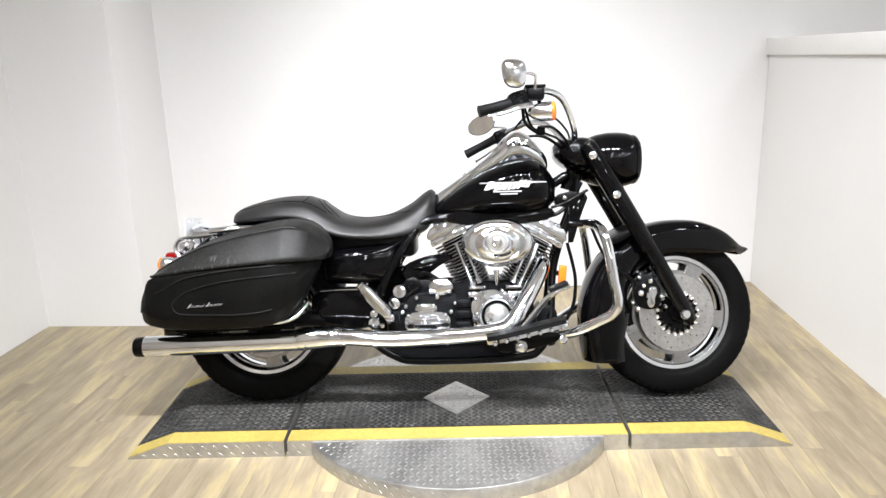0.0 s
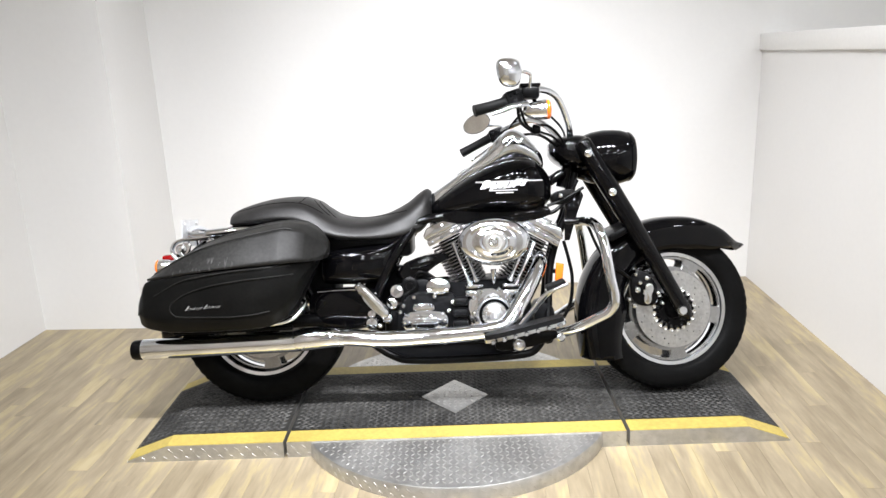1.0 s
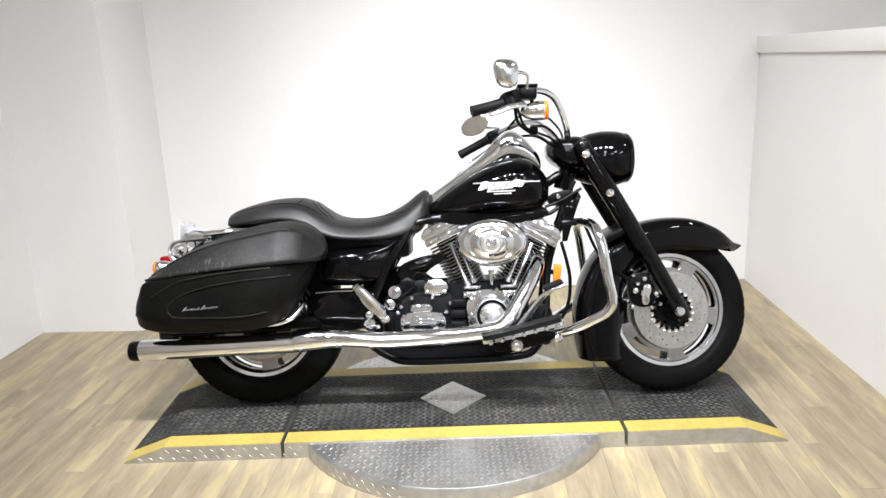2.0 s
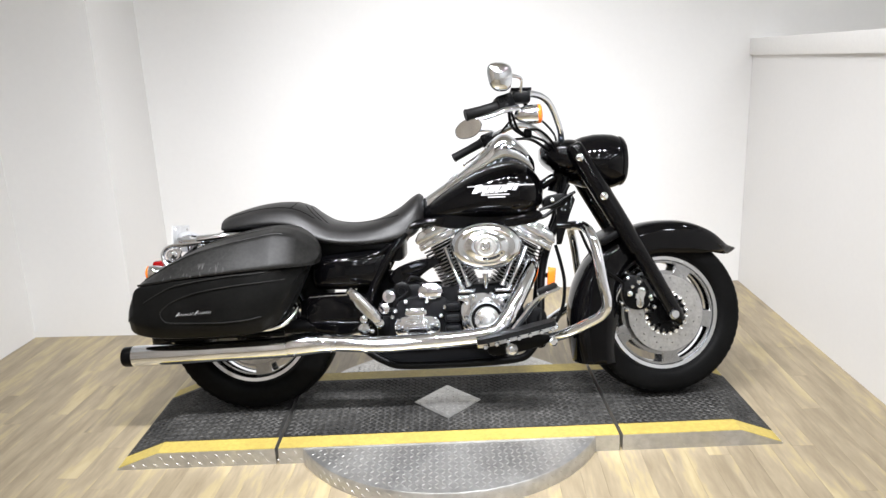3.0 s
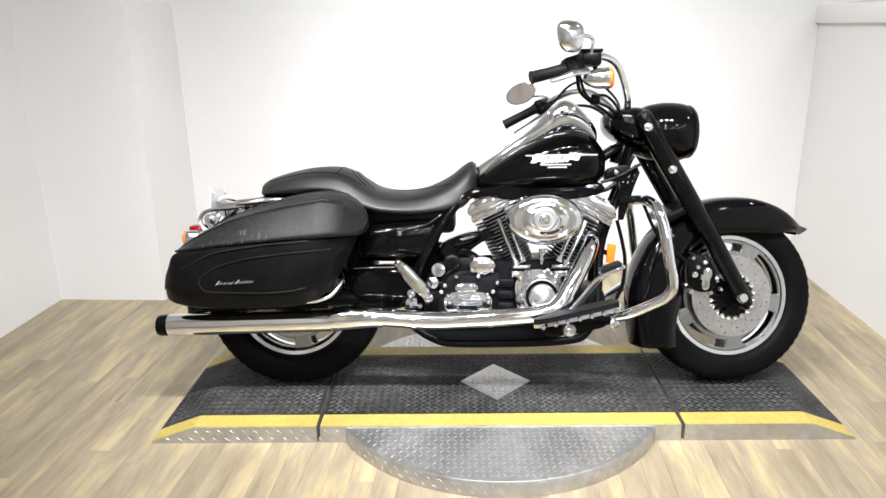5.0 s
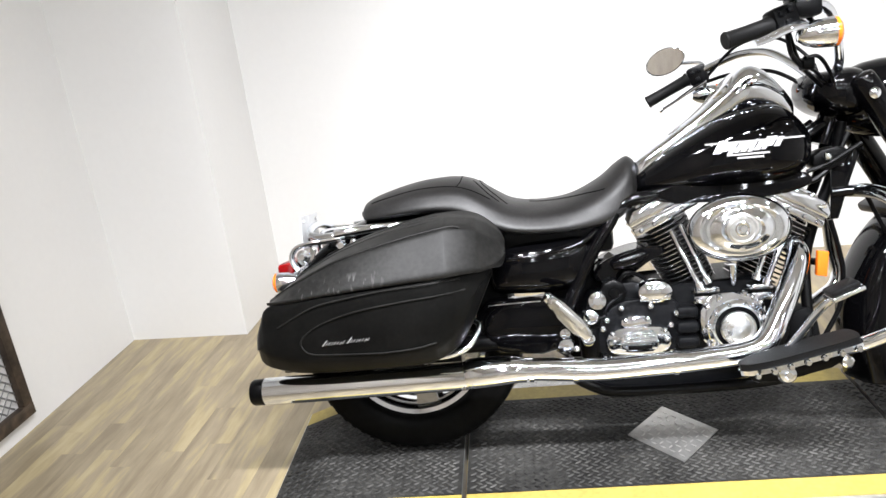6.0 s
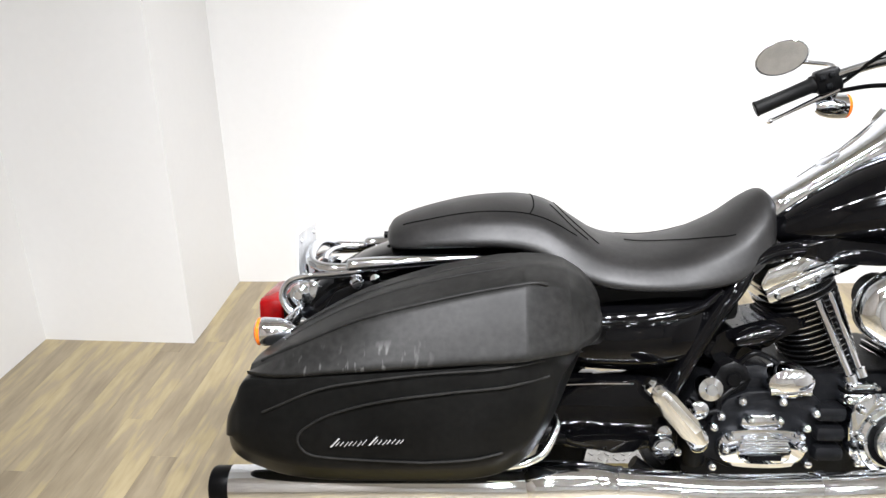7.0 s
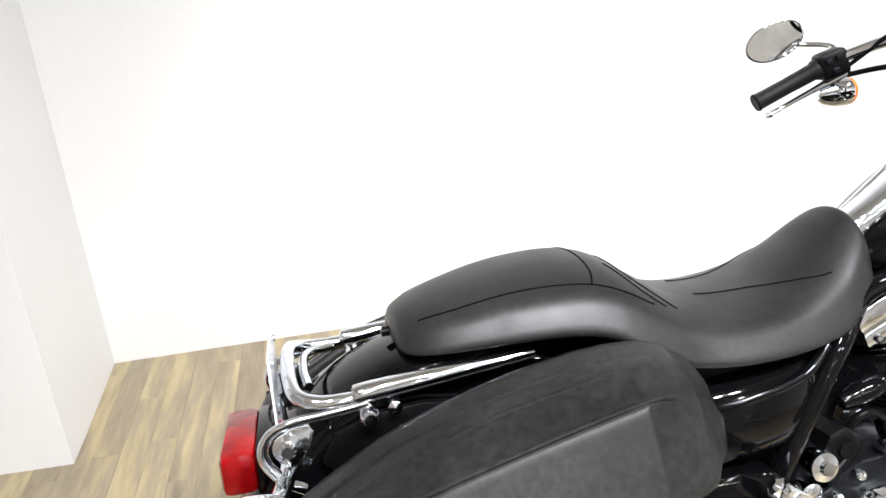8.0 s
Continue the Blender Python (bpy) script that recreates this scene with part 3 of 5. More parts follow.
lathe(bm, [(0, 0.0), (0.0, 0.06), (0.03, 0.080), (0.08, 0.099), (0.125, 0.107), (0.165, 0.107), (0.195, 0.104), (0.215, 0.098), (0.224, 0.094)], (1.225, 0, 0.916), (1, 0, 0), n=40)
part("shell", bm, BLACK, headlamp, "glossy black bullet shell")
bm = bmesh.new()
lathe(bm, [(0, 0.094), (0.003, 0.097), (0.012, 0.094), (0.022, 0.082), (0.018, 0.078), (0.0, 0.090)], (1.447, 0, 0.916), (1, 0, 0), n=40, closed=True)
part("trim_ring", bm, BLACK, headlamp)
bm = bmesh.new()
lathe(bm, [(0, 0.084), (0.012, 0.070), (0.020, 0.04), (0.022, 0.0)], (1.452, 0, 0.916), (1, 0, 0), n=32)
part("lens", bm, GLASS, headlamp)
bm = bmesh.new()
blob(bm, [(1.14, 0.05, 0.93, 0.975), (1.16, 0.10, 0.905, 0.995), (1.20, 0.125, 0.88, 1.00), (1.25, 0.12, 0.87, 1.005), (1.29, 0.09, 0.88, 0.995), (1.31, 0.05, 0.9, 0.97)], power=3.2)
part("fork_shroud", bm, BLACK, bike, "black steering head shroud")
bm = bmesh.new()
box(bm, (1.17, -0.13, 0.60), (1.30, 0.13, 0.63), 0.01, Matrix.Translation((1.4, 0, 0.63)) @ Matrix.Rotation(radians(-28), 4, "Y") @ Matrix.Translation((-1.23, 0, -0.615)))
part("lower_clamp", bm, SATIN, bike)


def fender(name, u, w, rows, mat, crown=0.045, thick=0.004, cut=None):
    """A curved sheet over a wheel from rows of (degrees, outer radius, skirt radius, half-width)."""
    bm = bmesh.new()
    rings = []
    for deg, ro, ri, a in smooth_path(rows, 5):
        sec = [(-a, ri), (-a, (ri + ro) / 2), (-a, ro - crown * 0.8), (-a * 0.86, ro - crown * 0.25), (-a * 0.5, ro), (0, ro + 0.004), (a * 0.5, ro), (a * 0.86, ro - crown * 0.25), (a, ro - crown * 0.8), (a, (ri + ro) / 2), (a, ri)]
        sec = smooth_path(sec, 2)
        c, s_ = math.cos(radians(deg)), math.sin(radians(deg))
        rings.append([(u + r * c, v, w + r * s_) for v, r in sec])
    skin(bm, rings, close_ring=False)
    if cut is not None:
        bmesh.ops.bisect_plane(bm, geom=list(bm.verts) + list(bm.edges) + list(bm.faces), plane_co=(0, 0, cut), plane_no=(0.05, 0, 1), clear_inner=True)
    ob = part(name, bm, mat, bike)
    mod = ob.modifiers.new("thickness", "SOLIDIFY")
    mod.thickness = thick
    return ob


ff = fender("front_fender", 1.600, 0.318, [(37.4, 0.394, 0.391, 0.012), (42, 0.376, 0.343, 0.045), (48, 0.367, 0.305, 0.076), (58, 0.367, 0.264, 0.088), (75, 0.362, 0.236, 0.09), (90, 0.356, 0.228, 0.09), (110, 0.358, 0.235, 0.09), (130, 0.362, 0.245, 0.09), (155, 0.364, 0.230, 0.09), (180, 0.369, 0.205, 0.09), (198, 0.382, 0.232, 0.089), (210, 0.404, 0.262, 0.087), (224, 0.452, 0.300, 0.085)], BLACK, cut=0.200)
ff.matrix_basis = STEER
ff["label"] = "deep skirted glossy black front fender"
rf = fender("rear_fender", 0.0, 0.318, [(48, 0.395, 0.33, 0.10), (70, 0.395, 0.30, 0.105), (90, 0.395, 0.28, 0.105), (115, 0.395, 0.28, 0.105), (140, 0.398, 0.29, 0.105), (165, 0.402, 0.30, 0.105), (188, 0.408, 0.31, 0.10)], BLACK)
rf["label"] = "glossy black rear fender between the saddlebags"

# tank, console and seat: rows of (u, half-width, low, high)
TANK_ROWS = [(0.668, 0.035, 0.722, 0.742), (0.69, 0.07, 0.712, 0.768), (0.76, 0.11, 0.708, 0.822), (0.85, 0.14, 0.706, 0.878), (0.93, 0.158, 0.705, 0.915), (1.0, 0.166, 0.707, 0.934), (1.06, 0.160, 0.712, 0.928), (1.10, 0.145, 0.724, 0.90), (1.13, 0.11, 0.748, 0.865), (1.146, 0.05, 0.79, 0.835)]
SEAT_ROWS = [(-0.112, 0.05, 0.712, 0.736), (-0.098, 0.09, 0.698, 0.753), (-0.05, 0.122, 0.700, 0.773), (0.05, 0.145, 0.706, 0.798), (0.14, 0.156, 0.704, 0.806), (0.195, 0.162, 0.690, 0.801), (0.235, 0.168, 0.664, 0.786), (0.275, 0.172, 0.644, 0.759), (0.33, 0.172, 0.632, 0.728), (0.41, 0.170, 0.626, 0.716), (0.50, 0.160, 0.626, 0.728), (0.58, 0.142, 0.634, 0.765), (0.63, 0.122, 0.652, 0.803), (0.660, 0.100, 0.684, 0.819), (0.678, 0.068, 0.72, 0.809)]
tank = sub("fuel_tank", bike)
bm = bmesh.new()
blob(bm, TANK_ROWS, power=2.3, low_power=3.0, n=40, steps=6)
part("tank_shell", bm, BLACK, tank, "glossy black teardrop tank")
bm = bmesh.new()
blob(bm, [(0.672, 0.02, 0.74, 0.790), (0.69, 0.034, 0.74, 0.806), (0.745, 0.042, 0.78, 0.843), (0.85, 0.052, 0.85, 0.916), (0.92, 0.064, 0.88, 0.978), (0.96, 0.072, 0.90, 1.020), (0.99, 0.074, 0.91, 1.038), (1.02, 0.070, 0.91, 1.034), (1.06, 0.060, 0.90, 1.004), (1.108, 0.044, 0.88, 0.944), (1.12, 0.02, 0.88, 0.91)], power=2.6, n=32, steps=6)
part("console", bm, CHROME, tank, "chrome tank console with the speedometer pod")
bm = bmesh.new()
tilt = Vector((-0.72, 0, 0.69))
lathe(bm, [(0, 0.055), (0.01, 0.055), (0.012, 0.05), (0.006, 0.046), (0.006, 0.0)], (0.934, 0, 0.976), tilt, n=36)
part("speedometer", bm, CHROME, tank)
bm = bmesh.new()
lathe(bm, [(0, 0.024), (0.010, 0.024), (0.014, 0.018), (0.014, 0.0)], (0.805, 0, 0.872), (-0.55, 0, 0.83), n=24)
part("fuel_cap", bm, CHROME, tank)

def seat_ring(a, lo, hi, n=56):
    """A cushion section: rounded crown, sides that flare towards a tucked lower edge."""
    out = []
    for v, w in super_ring(a, lo, hi, 2.15, n, 5.0):
        rise = (w - lo) / (hi - lo)
        out.append((v * (1.13 - 0.40 * rise) * (1.0 if rise > 0.12 else 0.90 + 0.833 * rise), w))
    return out


seat = sub("seat", bike)
bm = bmesh.new()
skin(bm, [[(q[0], v, w) for v, w in seat_ring(q[1], q[2], q[3])] for q in smooth_path(SEAT_ROWS, 6)])
bmesh.ops.recalc_face_normals(bm, faces=bm.faces)
cushion_tree = BVHTree.FromBMesh(bm)
part("cushion", bm, LEATHER, seat, "black vinyl two-up seat with stitched seams")

# ---- saddlebags ----
def saddlebag(side):
    bag = sub("saddlebag", bike)
    v_of = lambda v: v * side

    def sec(u, wi, wt, wc, vc, ws, vs):
        return (u, [(v_of(0.185), wi), (v_of(0.185), wt - 0.006), (v_of(0.205), wt), (v_of((0.205 + vc) / 2), (wt * 0.6 + wc * 0.4) + 0.004), (v_of(vc - 0.006), wc + 0.004), (v_of(vc + 0.006), wc - 0.005), (v_of((vc + vs) / 2 + 0.004), (wc + ws) / 2), (v_of(vs), ws + 0.006), (v_of(vs - 0.004), wi), (v_of(0.30), wi)])

    bm = bmesh.new()
    loft(bm, [sec(-0.335, 0.515, 0.523, 0.522, 0.30, 0.518, 0.325), sec(-0.30, 0.519, 0.548, 0.543, 0.318, 0.523, 0.352), sec(-0.24, 0.528, 0.592, 0.574, 0.330, 0.531, 0.374), sec(-0.13, 0.543, 0.650, 0.622, 0.337, 0.546, 0.388), sec(0.0, 0.554, 0.692, 0.656, 0.336, 0.557, 0.392), sec(0.10, 0.561, 0.712, 0.676, 0.331, 0.565, 0.390), sec(0.142, 0.564, 0.716, 0.684, 0.329, 0.568, 0.389), sec(0.158, 0.565, 0.717, 0.687, 0.325, 0.570, 0.385), sec(0.200, 0.567, 0.715, 0.683, 0.311, 0.572, 0.366), sec(0.226, 0.567, 0.709, 0.674, 0.301, 0.572, 0.352), sec(0.238, 0.567, 0.703, 0.667, 0.292, 0.572, 0.341), sec(0.266, 0.568, 0.684, 0.648, 0.262, 0.574, 0.303), sec(0.290, 0.572, 0.655, 0.630, 0.238, 0.580, 0.272), sec(0.300, 0.590, 0.632, 0.616, 0.226, 0.600, 0.250)], rounds=2, steps=4)
    part("lid", bm, VINYL, bag, "scuffed black grained lid")

    def low(u, wb, wt, vo, vb):
        return (u, [(v_of(0.19), wt), (v_of(0.19), wb + 0.02), (v_of(0.23), wb), (v_of(vb), wb), (v_of(vo - 0.006), wb + 0.045), (v_of(vo), (wb + wt) / 2), (v_of(vo - 0.004), wt - 0.02), (v_of(vo - 0.008), wt)])

    bm = bmesh.new()
    loft(bm, [low(-0.394, 0.374, 0.398, 0.268, 0.255), low(-0.390, 0.362, 0.412, 0.290, 0.27), low(-0.380, 0.351, 0.434, 0.310, 0.285), low(-0.361, 0.342, 0.470, 0.328, 0.298), low(-0.335, 0.336, 0.512, 0.345, 0.31), low(-0.27, 0.329, 0.524, 0.370, 0.335), low(-0.18, 0.328, 0.537, 0.386, 0.35), low(0.0, 0.332, 0.553, 0.391, 0.355), low(0.08, 0.338, 0.561, 0.388, 0.353), low(0.13, 0.352, 0.565, 0.378, 0.345), low(0.17, 0.378, 0.568, 0.362, 0.33), low(0.205, 0.43, 0.570, 0.335, 0.31), low(0.235, 0.49, 0.572, 0.305, 0.285), low(0.262, 0.545, 0.573, 0.275, 0.26)], rounds=2, steps=5)
    part("body", bm, BODYVINYL, bag, "black saddlebag body with moulded panel lines")
    # raised beads round the inset panel, and the seal under the lid
    for path in ([(-0.30, 0.362, 0.462), (-0.20, 0.384, 0.512), (-0.12, 0.389, 0.530), (-0.01, 0.390, 0.545), (0.10, 0.386, 0.553), (0.185, 0.350, 0.557)],
                 [(-0.02, 0.389, 0.386), (-0.126, 0.386, 0.388), (-0.205, 0.380, 0.391), (-0.229, 0.378, 0.402), (-0.236, 0.379, 0.422), (-0.222, 0.382, 0.443), (-0.172, 0.388, 0.472), (-0.086, 0.392, 0.497), (0.028, 0.391, 0.513), (0.12, 0.382, 0.521), (0.195, 0.343, 0.526)],
                 [(-0.02, 0.389, 0.386), (0.06, 0.388, 0.392), (0.115, 0.381, 0.402)]):
        bm = bmesh.new()
        tube(bm, [(u, v_of(v), w) for u, v, w in path], 0.0021, n=8)
        part("bead", bm, VINYL, bag)
    for path in ([(-0.275, 0.276, 0.566), (-0.193, 0.276, 0.611), (-0.15, 0.277, 0.631), (-0.10, 0.277, 0.650), (-0.041, 0.276, 0.669), (0.016, 0.276, 0.683), (0.069, 0.275, 0.693), (0.139, 0.273, 0.703)],
                 [(-0.275, 0.238, 0.570), (-0.229, 0.238, 0.597), (-0.188, 0.238, 0.619), (-0.144, 0.239, 0.640), (-0.10, 0.241, 0.656), (-0.039, 0.241, 0.675), (0.02, 0.242, 0.691), (0.081, 0.242, 0.702), (0.13, 0.241, 0.709)]):
        bm = bmesh.new()
        tube(bm, [(u, v_of(v), w) for u, v, w in path], 0.0026, n=8)
        part("lid_rib", bm, VINYL, bag)
    bm = bmesh.new()
    tube(bm, [(u, v_of(v), w) for u, v, w in ((-0.31, 0.312, 0.538), (-0.24, 0.329, 0.575), (-0.13, 0.337, 0.623), (0.0, 0.336, 0.657), (0.10, 0.330, 0.677), (0.165, 0.325, 0.686), (0.190, 0.320, 0.682))], 0.0036, n=8)
    part("crest", bm, VINYL, bag)
    return bag


right_bag = saddlebag(-1)
left_bag = saddlebag(1)

# ---- exhaust ----
exhaust = sub("exhaust", bike)
bm = bmesh.new()
lathe(bm, [(0.0, 0.026), (0.0, 0.034), (0.006, 0.037), (0.055, 0.0375), (0.060, 0.034)], (-0.443, -0.222, 0.2495), (0.999, -0.02, 0.03), n=32)
part("muffler_tip", bm, SATIN, exhaust, "black muffler end cap")
bm = bmesh.new()
tube(bm, [(-0.386, -0.223, 0.2510), (-0.382, -0.223, 0.2512), (-0.1, -0.230, 0.260), (0.165, -0.240, 0.269), (0.175, -0.240, 0.270)], [0.0385, 0.0390, 0.0385, 0.0385, 0.036], n=28)
part("muffler", bm, CHROME, exhaust, "long polished chrome muffler")
bm = bmesh.new()
tube(bm, [(0.17, -0.240, 0.272), (0.18, -0.241, 0.273), (0.24, -0.245, 0.278), (0.30, -0.249, 0.281), (0.335, -0.25, 0.278)], [0.033, 0.041, 0.041, 0.037, 0.033], n=28)
part("clamp_sleeve", bm, CHROME, exhaust)
bm = bmesh.new()
tube(bm, [(0.32, -0.25, 0.280), (0.40, -0.25, 0.276), (0.52, -0.25, 0.268), (0.66, -0.252, 0.273), (0.80, -0.252, 0.281), (0.90, -0.25, 0.292), (0.955, -0.245, 0.318), (1.013, -0.205, 0.403), (1.058, -0.160, 0.474), (1.082, -0.120, 0.520), (1.078, -0.07, 0.552)], [0.029, 0.031, 0.031, 0.030, 0.030, 0.030, 0.030, 0.030, 0.030, 0.029, 0.026], n=24)
part("header_pipe", bm, CHROME, exhaust, "chrome exhaust pipe with heat shield")

# ---- engine ----
engine = sub("engine", bike)
bm = bmesh.new()
prism(bm, [(0.50, 0.22), (1.02, 0.22), (1.06, 0.30), (1.04, 0.42), (0.98, 0.47), (0.82, 0.46), (0.70, 0.44), (0.53, 0.45), (0.48, 0.36)], -0.125, 0.14, 0.015)
part("crankcase", bm, CRINKLE, engine, "black crinkle-coated crankcase")
for base, head, sign in (((0.845, 0.40), (0.722, 0.662), -1), ((0.962, 0.40), (1.106, 0.652), 1)):
    b0, h0 = Vector((base[0], 0, base[1])), Vector((head[0], 0, head[1]))
    ax = (h0 - b0).normalized()
    length = (h0 - b0).length
    cyl = sub("cylinder", engine)
    bm = bmesh.new()
    lathe(bm, [(0, 0.046), (length * 0.85, 0.046)], b0, ax, n=32)
    part("barrel", bm, SATIN, cyl)
    m = Matrix.Translation(b0) @ Matrix(((ax.z, 0, ax.x, 0), (0, 1, 0, 0), (-ax.x, 0, ax.z, 0), (0, 0, 0, 1)))
    for k in range(16):
        z = 0.036 + k * 0.0132
        r = 0.066 + 0.0008 * k
        bm = bmesh.new()
        prism(bm, chaikin([(-r, -r * 1.3), (r, -r * 1.3), (r, r * 1.3), (-r, r * 1.3)], 3, 0.25), z, z + 0.0058)
        for v in bm.verts:
            v.co = m @ Vector((v.co.x, v.co.z, v.co.y))
        fin = part("fin", bm, SATIN, cyl, smooth=False)
        bm = bmesh.new()
        r += 0.0012
        prism(bm, chaikin([(-r, -r * 1.3), (r, -r * 1.3), (r, r * 1.3), (-r, r * 1.3)], 3, 0.25), z + 0.0042, z + 0.0058)
        for v in bm.verts:
            v.co = m @ Vector((v.co.x, v.co.z, v.co.y))
        part("polished_edge", bm, FINEDGE, fin, smooth=False)
    for name, outline, half, bev in (("rocker_housing", [(-0.081, 0.250), (0.108, 0.250), (0.108, 0.272), (-0.081, 0.272)], 0.094, 0.004),
                                     ("rocker_ledge", [(-0.077, 0.272), (0.104, 0.272), (0.104, 0.280), (-0.077, 0.280)], 0.090, 0.001),
                                     ("rocker_box", [(-0.083, 0.280), (0.110, 0.280), (0.110, 0.300), (0.092, 0.318), (-0.058, 0.320), (-0.083, 0.298)], 0.096, 0.006),
                                     ("rocker_cap", [(-0.045, 0.318), (0.060, 0.318), (0.054, 0.330), (-0.040, 0.330)], 0.070, 0.004)):
        bm = bmesh.new()
        prism(bm, [(-a * sign, b) for a, b in (outline if sign < 0 else outline[::-1])], -half, half, bev)
        bmesh.ops.transform(bm, matrix=m, verts=bm.verts)
        part(name, bm, CHROME if name != "rocker_ledge" else CAST, cyl, "polished chrome rocker cover" if name == "rocker_box" else "")
    for du in (-0.062, -0.022, 0.022, 0.062):
        for q, (dv, dz, axis) in enumerate(((-0.096, 0.261, Vector((0, -1, 0))), (-0.078, 0.310, m.to_3x3() @ Vector((0, 0, 1))))):
            if q and abs(du) > 0.05:
                continue
            p = m @ Vector((du, dv, dz + 0.012 * q))
            bm = bmesh.new()
            lathe(bm, [(-0.004, 0.0065), (0.004, 0.0065), (0.007, 0.004), (0.007, 0.0)], p, axis, n=10)
            part("cover_screw", bm, CHROME, cyl)
    for du, dv in ((-0.004, 0.0), (0.022, 0.012)):
        foot = m @ Vector((du * sign * -1, 0, 0.05))
        top = m @ Vector((du * sign * -1 * 1.2 - 0.012 * sign, 0, 0.222))
        foot.y, top.y = -0.142 + dv, -0.100 + dv
        bm = bmesh.new()
        tube(bm, [foot, foot.lerp(top, 0.10), foot.lerp(top, 0.11), foot.lerp(top, 0.45), foot.lerp(top, 0.46), top], [0.0125, 0.0125, 0.0075, 0.0075, 0.0092, 0.0092], n=14, steps=1)
        part("pushrod_tube", bm, CHROME, cyl, "chrome pushrod tube")
    c0 = base[0] - 0.010 * sign * -1 if sign > 0 else base[0] - 0.012
    bm = bmesh.new()
    box(bm, (c0 - 0.036, -0.158, 0.404), (c0 + 0.036, -0.09, 0.428), 0.007)
    part("lifter_block", bm, CHROME, cyl)
    bm = bmesh.new()
    box(bm, (c0 - 0.032, -0.154, 0.429), (c0 + 0.032, -0.09, 0.434), 0.001)
    part("gasket", bm, SATIN, cyl)
    bm = bmesh.new()
    box(bm, (c0 - 0.034, -0.156, 0.435), (c0 + 0.034, -0.09, 0.448), 0.005)
    part("lifter_cap", bm, CHROME, cyl)

air = sub("air_cleaner", engine)
bm = bmesh.new()
lathe(bm, [(0.0, 0.070), (0.03, 0.085), (0.055, 0.088), (0.068, 0.084), (0.078, 0.072), (0.080, 0.066), (0.076, 0.060), (0.078, 0.05), (0.088, 0.042), (0.090, 0.036), (0.084, 0.030), (0.088, 0.022), (0.090, 0.0)], (0.910, -0.148, 0.610), (0, -1, 0), n=56, x_scale=1.5)
part("cover", bm, CHROME, air, "oval chrome air cleaner cover")
bm = bmesh.new()
lathe(bm, [(0.0, 0.038), (0.007, 0.040), (0.010, 0.034), (0.004, 0.030), (0.003, 0.0)], (0.908, -0.234, 0.612), (0, -1, 0), n=36)
part("badge", bm, STEEL, air)
bm = bmesh.new()
lathe(bm, [(0.0, 0.028), (0.003, 0.028), (0.004, 0.0)], (0.908, -0.2375, 0.612), (0, -1, 0), n=28)
part("badge_field", bm, STEEL, air, "grey badge centre")
bm = bmesh.new()
lathe(bm, [(0.0, 0.020), (0.003, 0.020), (0.005, 0.016), (0.003, 0.011), (0.006, 0.008), (0.006, 0.0)], (0.908, -0.2410, 0.612), (0, -1, 0), n=24)
part("badge_boss", bm, CHROME, air)
bm = bmesh.new()
prism(bm, chaikin([(0.81, 0.28), (0.81, 0.41), (0.85, 0.435), (0.97, 0.43), (0.99, 0.36), (0.96, 0.27), (0.90, 0.262)], 2), -0.125, -0.165, 0.010)
part("cam_cover", bm, CHROME, engine, "chrome gearcase cover")
bm = bmesh.new()
lathe(bm, [(0.0, 0.078), (0.006, 0.076), (0.010, 0.068), (0.006, 0.060), (0.004, 0.058)], (0.905, -0.165, 0.336), (0, -1, 0), n=48)
part("cover_ring", bm, CHROME, engine)
bm = bmesh.new()
lathe(bm, [(0.0, 0.060), (0.003, 0.060), (0.004, 0.0)], (0.905, -0.166, 0.336), (0, -1, 0), n=48)
part("cover_recess", bm, SATIN, engine)
bm = bmesh.new()
lathe(bm, [(0.0, 0.046), (0.012, 0.046), (0.016, 0.042), (0.013, 0.039), (0.015, 0.036), (0.012, 0.032), (0.015, 0.028), (0.016, 0.0)], (0.905, -0.168, 0.336), (0, -1, 0), n=48)
part("ignition_cover", bm, STEEL, engine, "round brushed chrome cover")
bm = bmesh.new()
prism(bm, chaikin([(0.556, 0.295), (0.556, 0.335), (0.585, 0.355), (0.705, 0.355), (0.732, 0.335), (0.732, 0.295), (0.705, 0.274), (0.585, 0.274)], 2), -0.135, -0.168, 0.009)
part("transmission_cover", bm, CHROME, engine, "chrome transmission side cover")
bm = bmesh.new()
prism(bm, chaikin([(0.597, 0.350), (0.600, 0.386), (0.680, 0.386), (0.683, 0.350)], 1), -0.135, -0.166, 0.006)
part("transmission_neck", bm, CHROME, engine)
bm = bmesh.new()
prism(bm, chaikin([(0.590, 0.298), (0.595, 0.345), (0.690, 0.345), (0.698, 0.298), (0.680, 0.288), (0.608, 0.288)], 2), -0.166, -0.180, 0.006)
part("transmission_badge", bm, CHROME, engine)
bm = bmesh.new()
box(bm, (0.612, -0.1825, 0.296), (0.676, -0.178, 0.308), 0.001)
part("badge_bar", bm, SATIN, engine)
for k in range(3):
    bm = bmesh.new()
    box(bm, (0.748, -0.165, 0.285 + 0.042 * k), (0.808, -0.115, 0.318 + 0.042 * k), 0.012)
    part("oil_housing", bm, CRINKLE, engine)

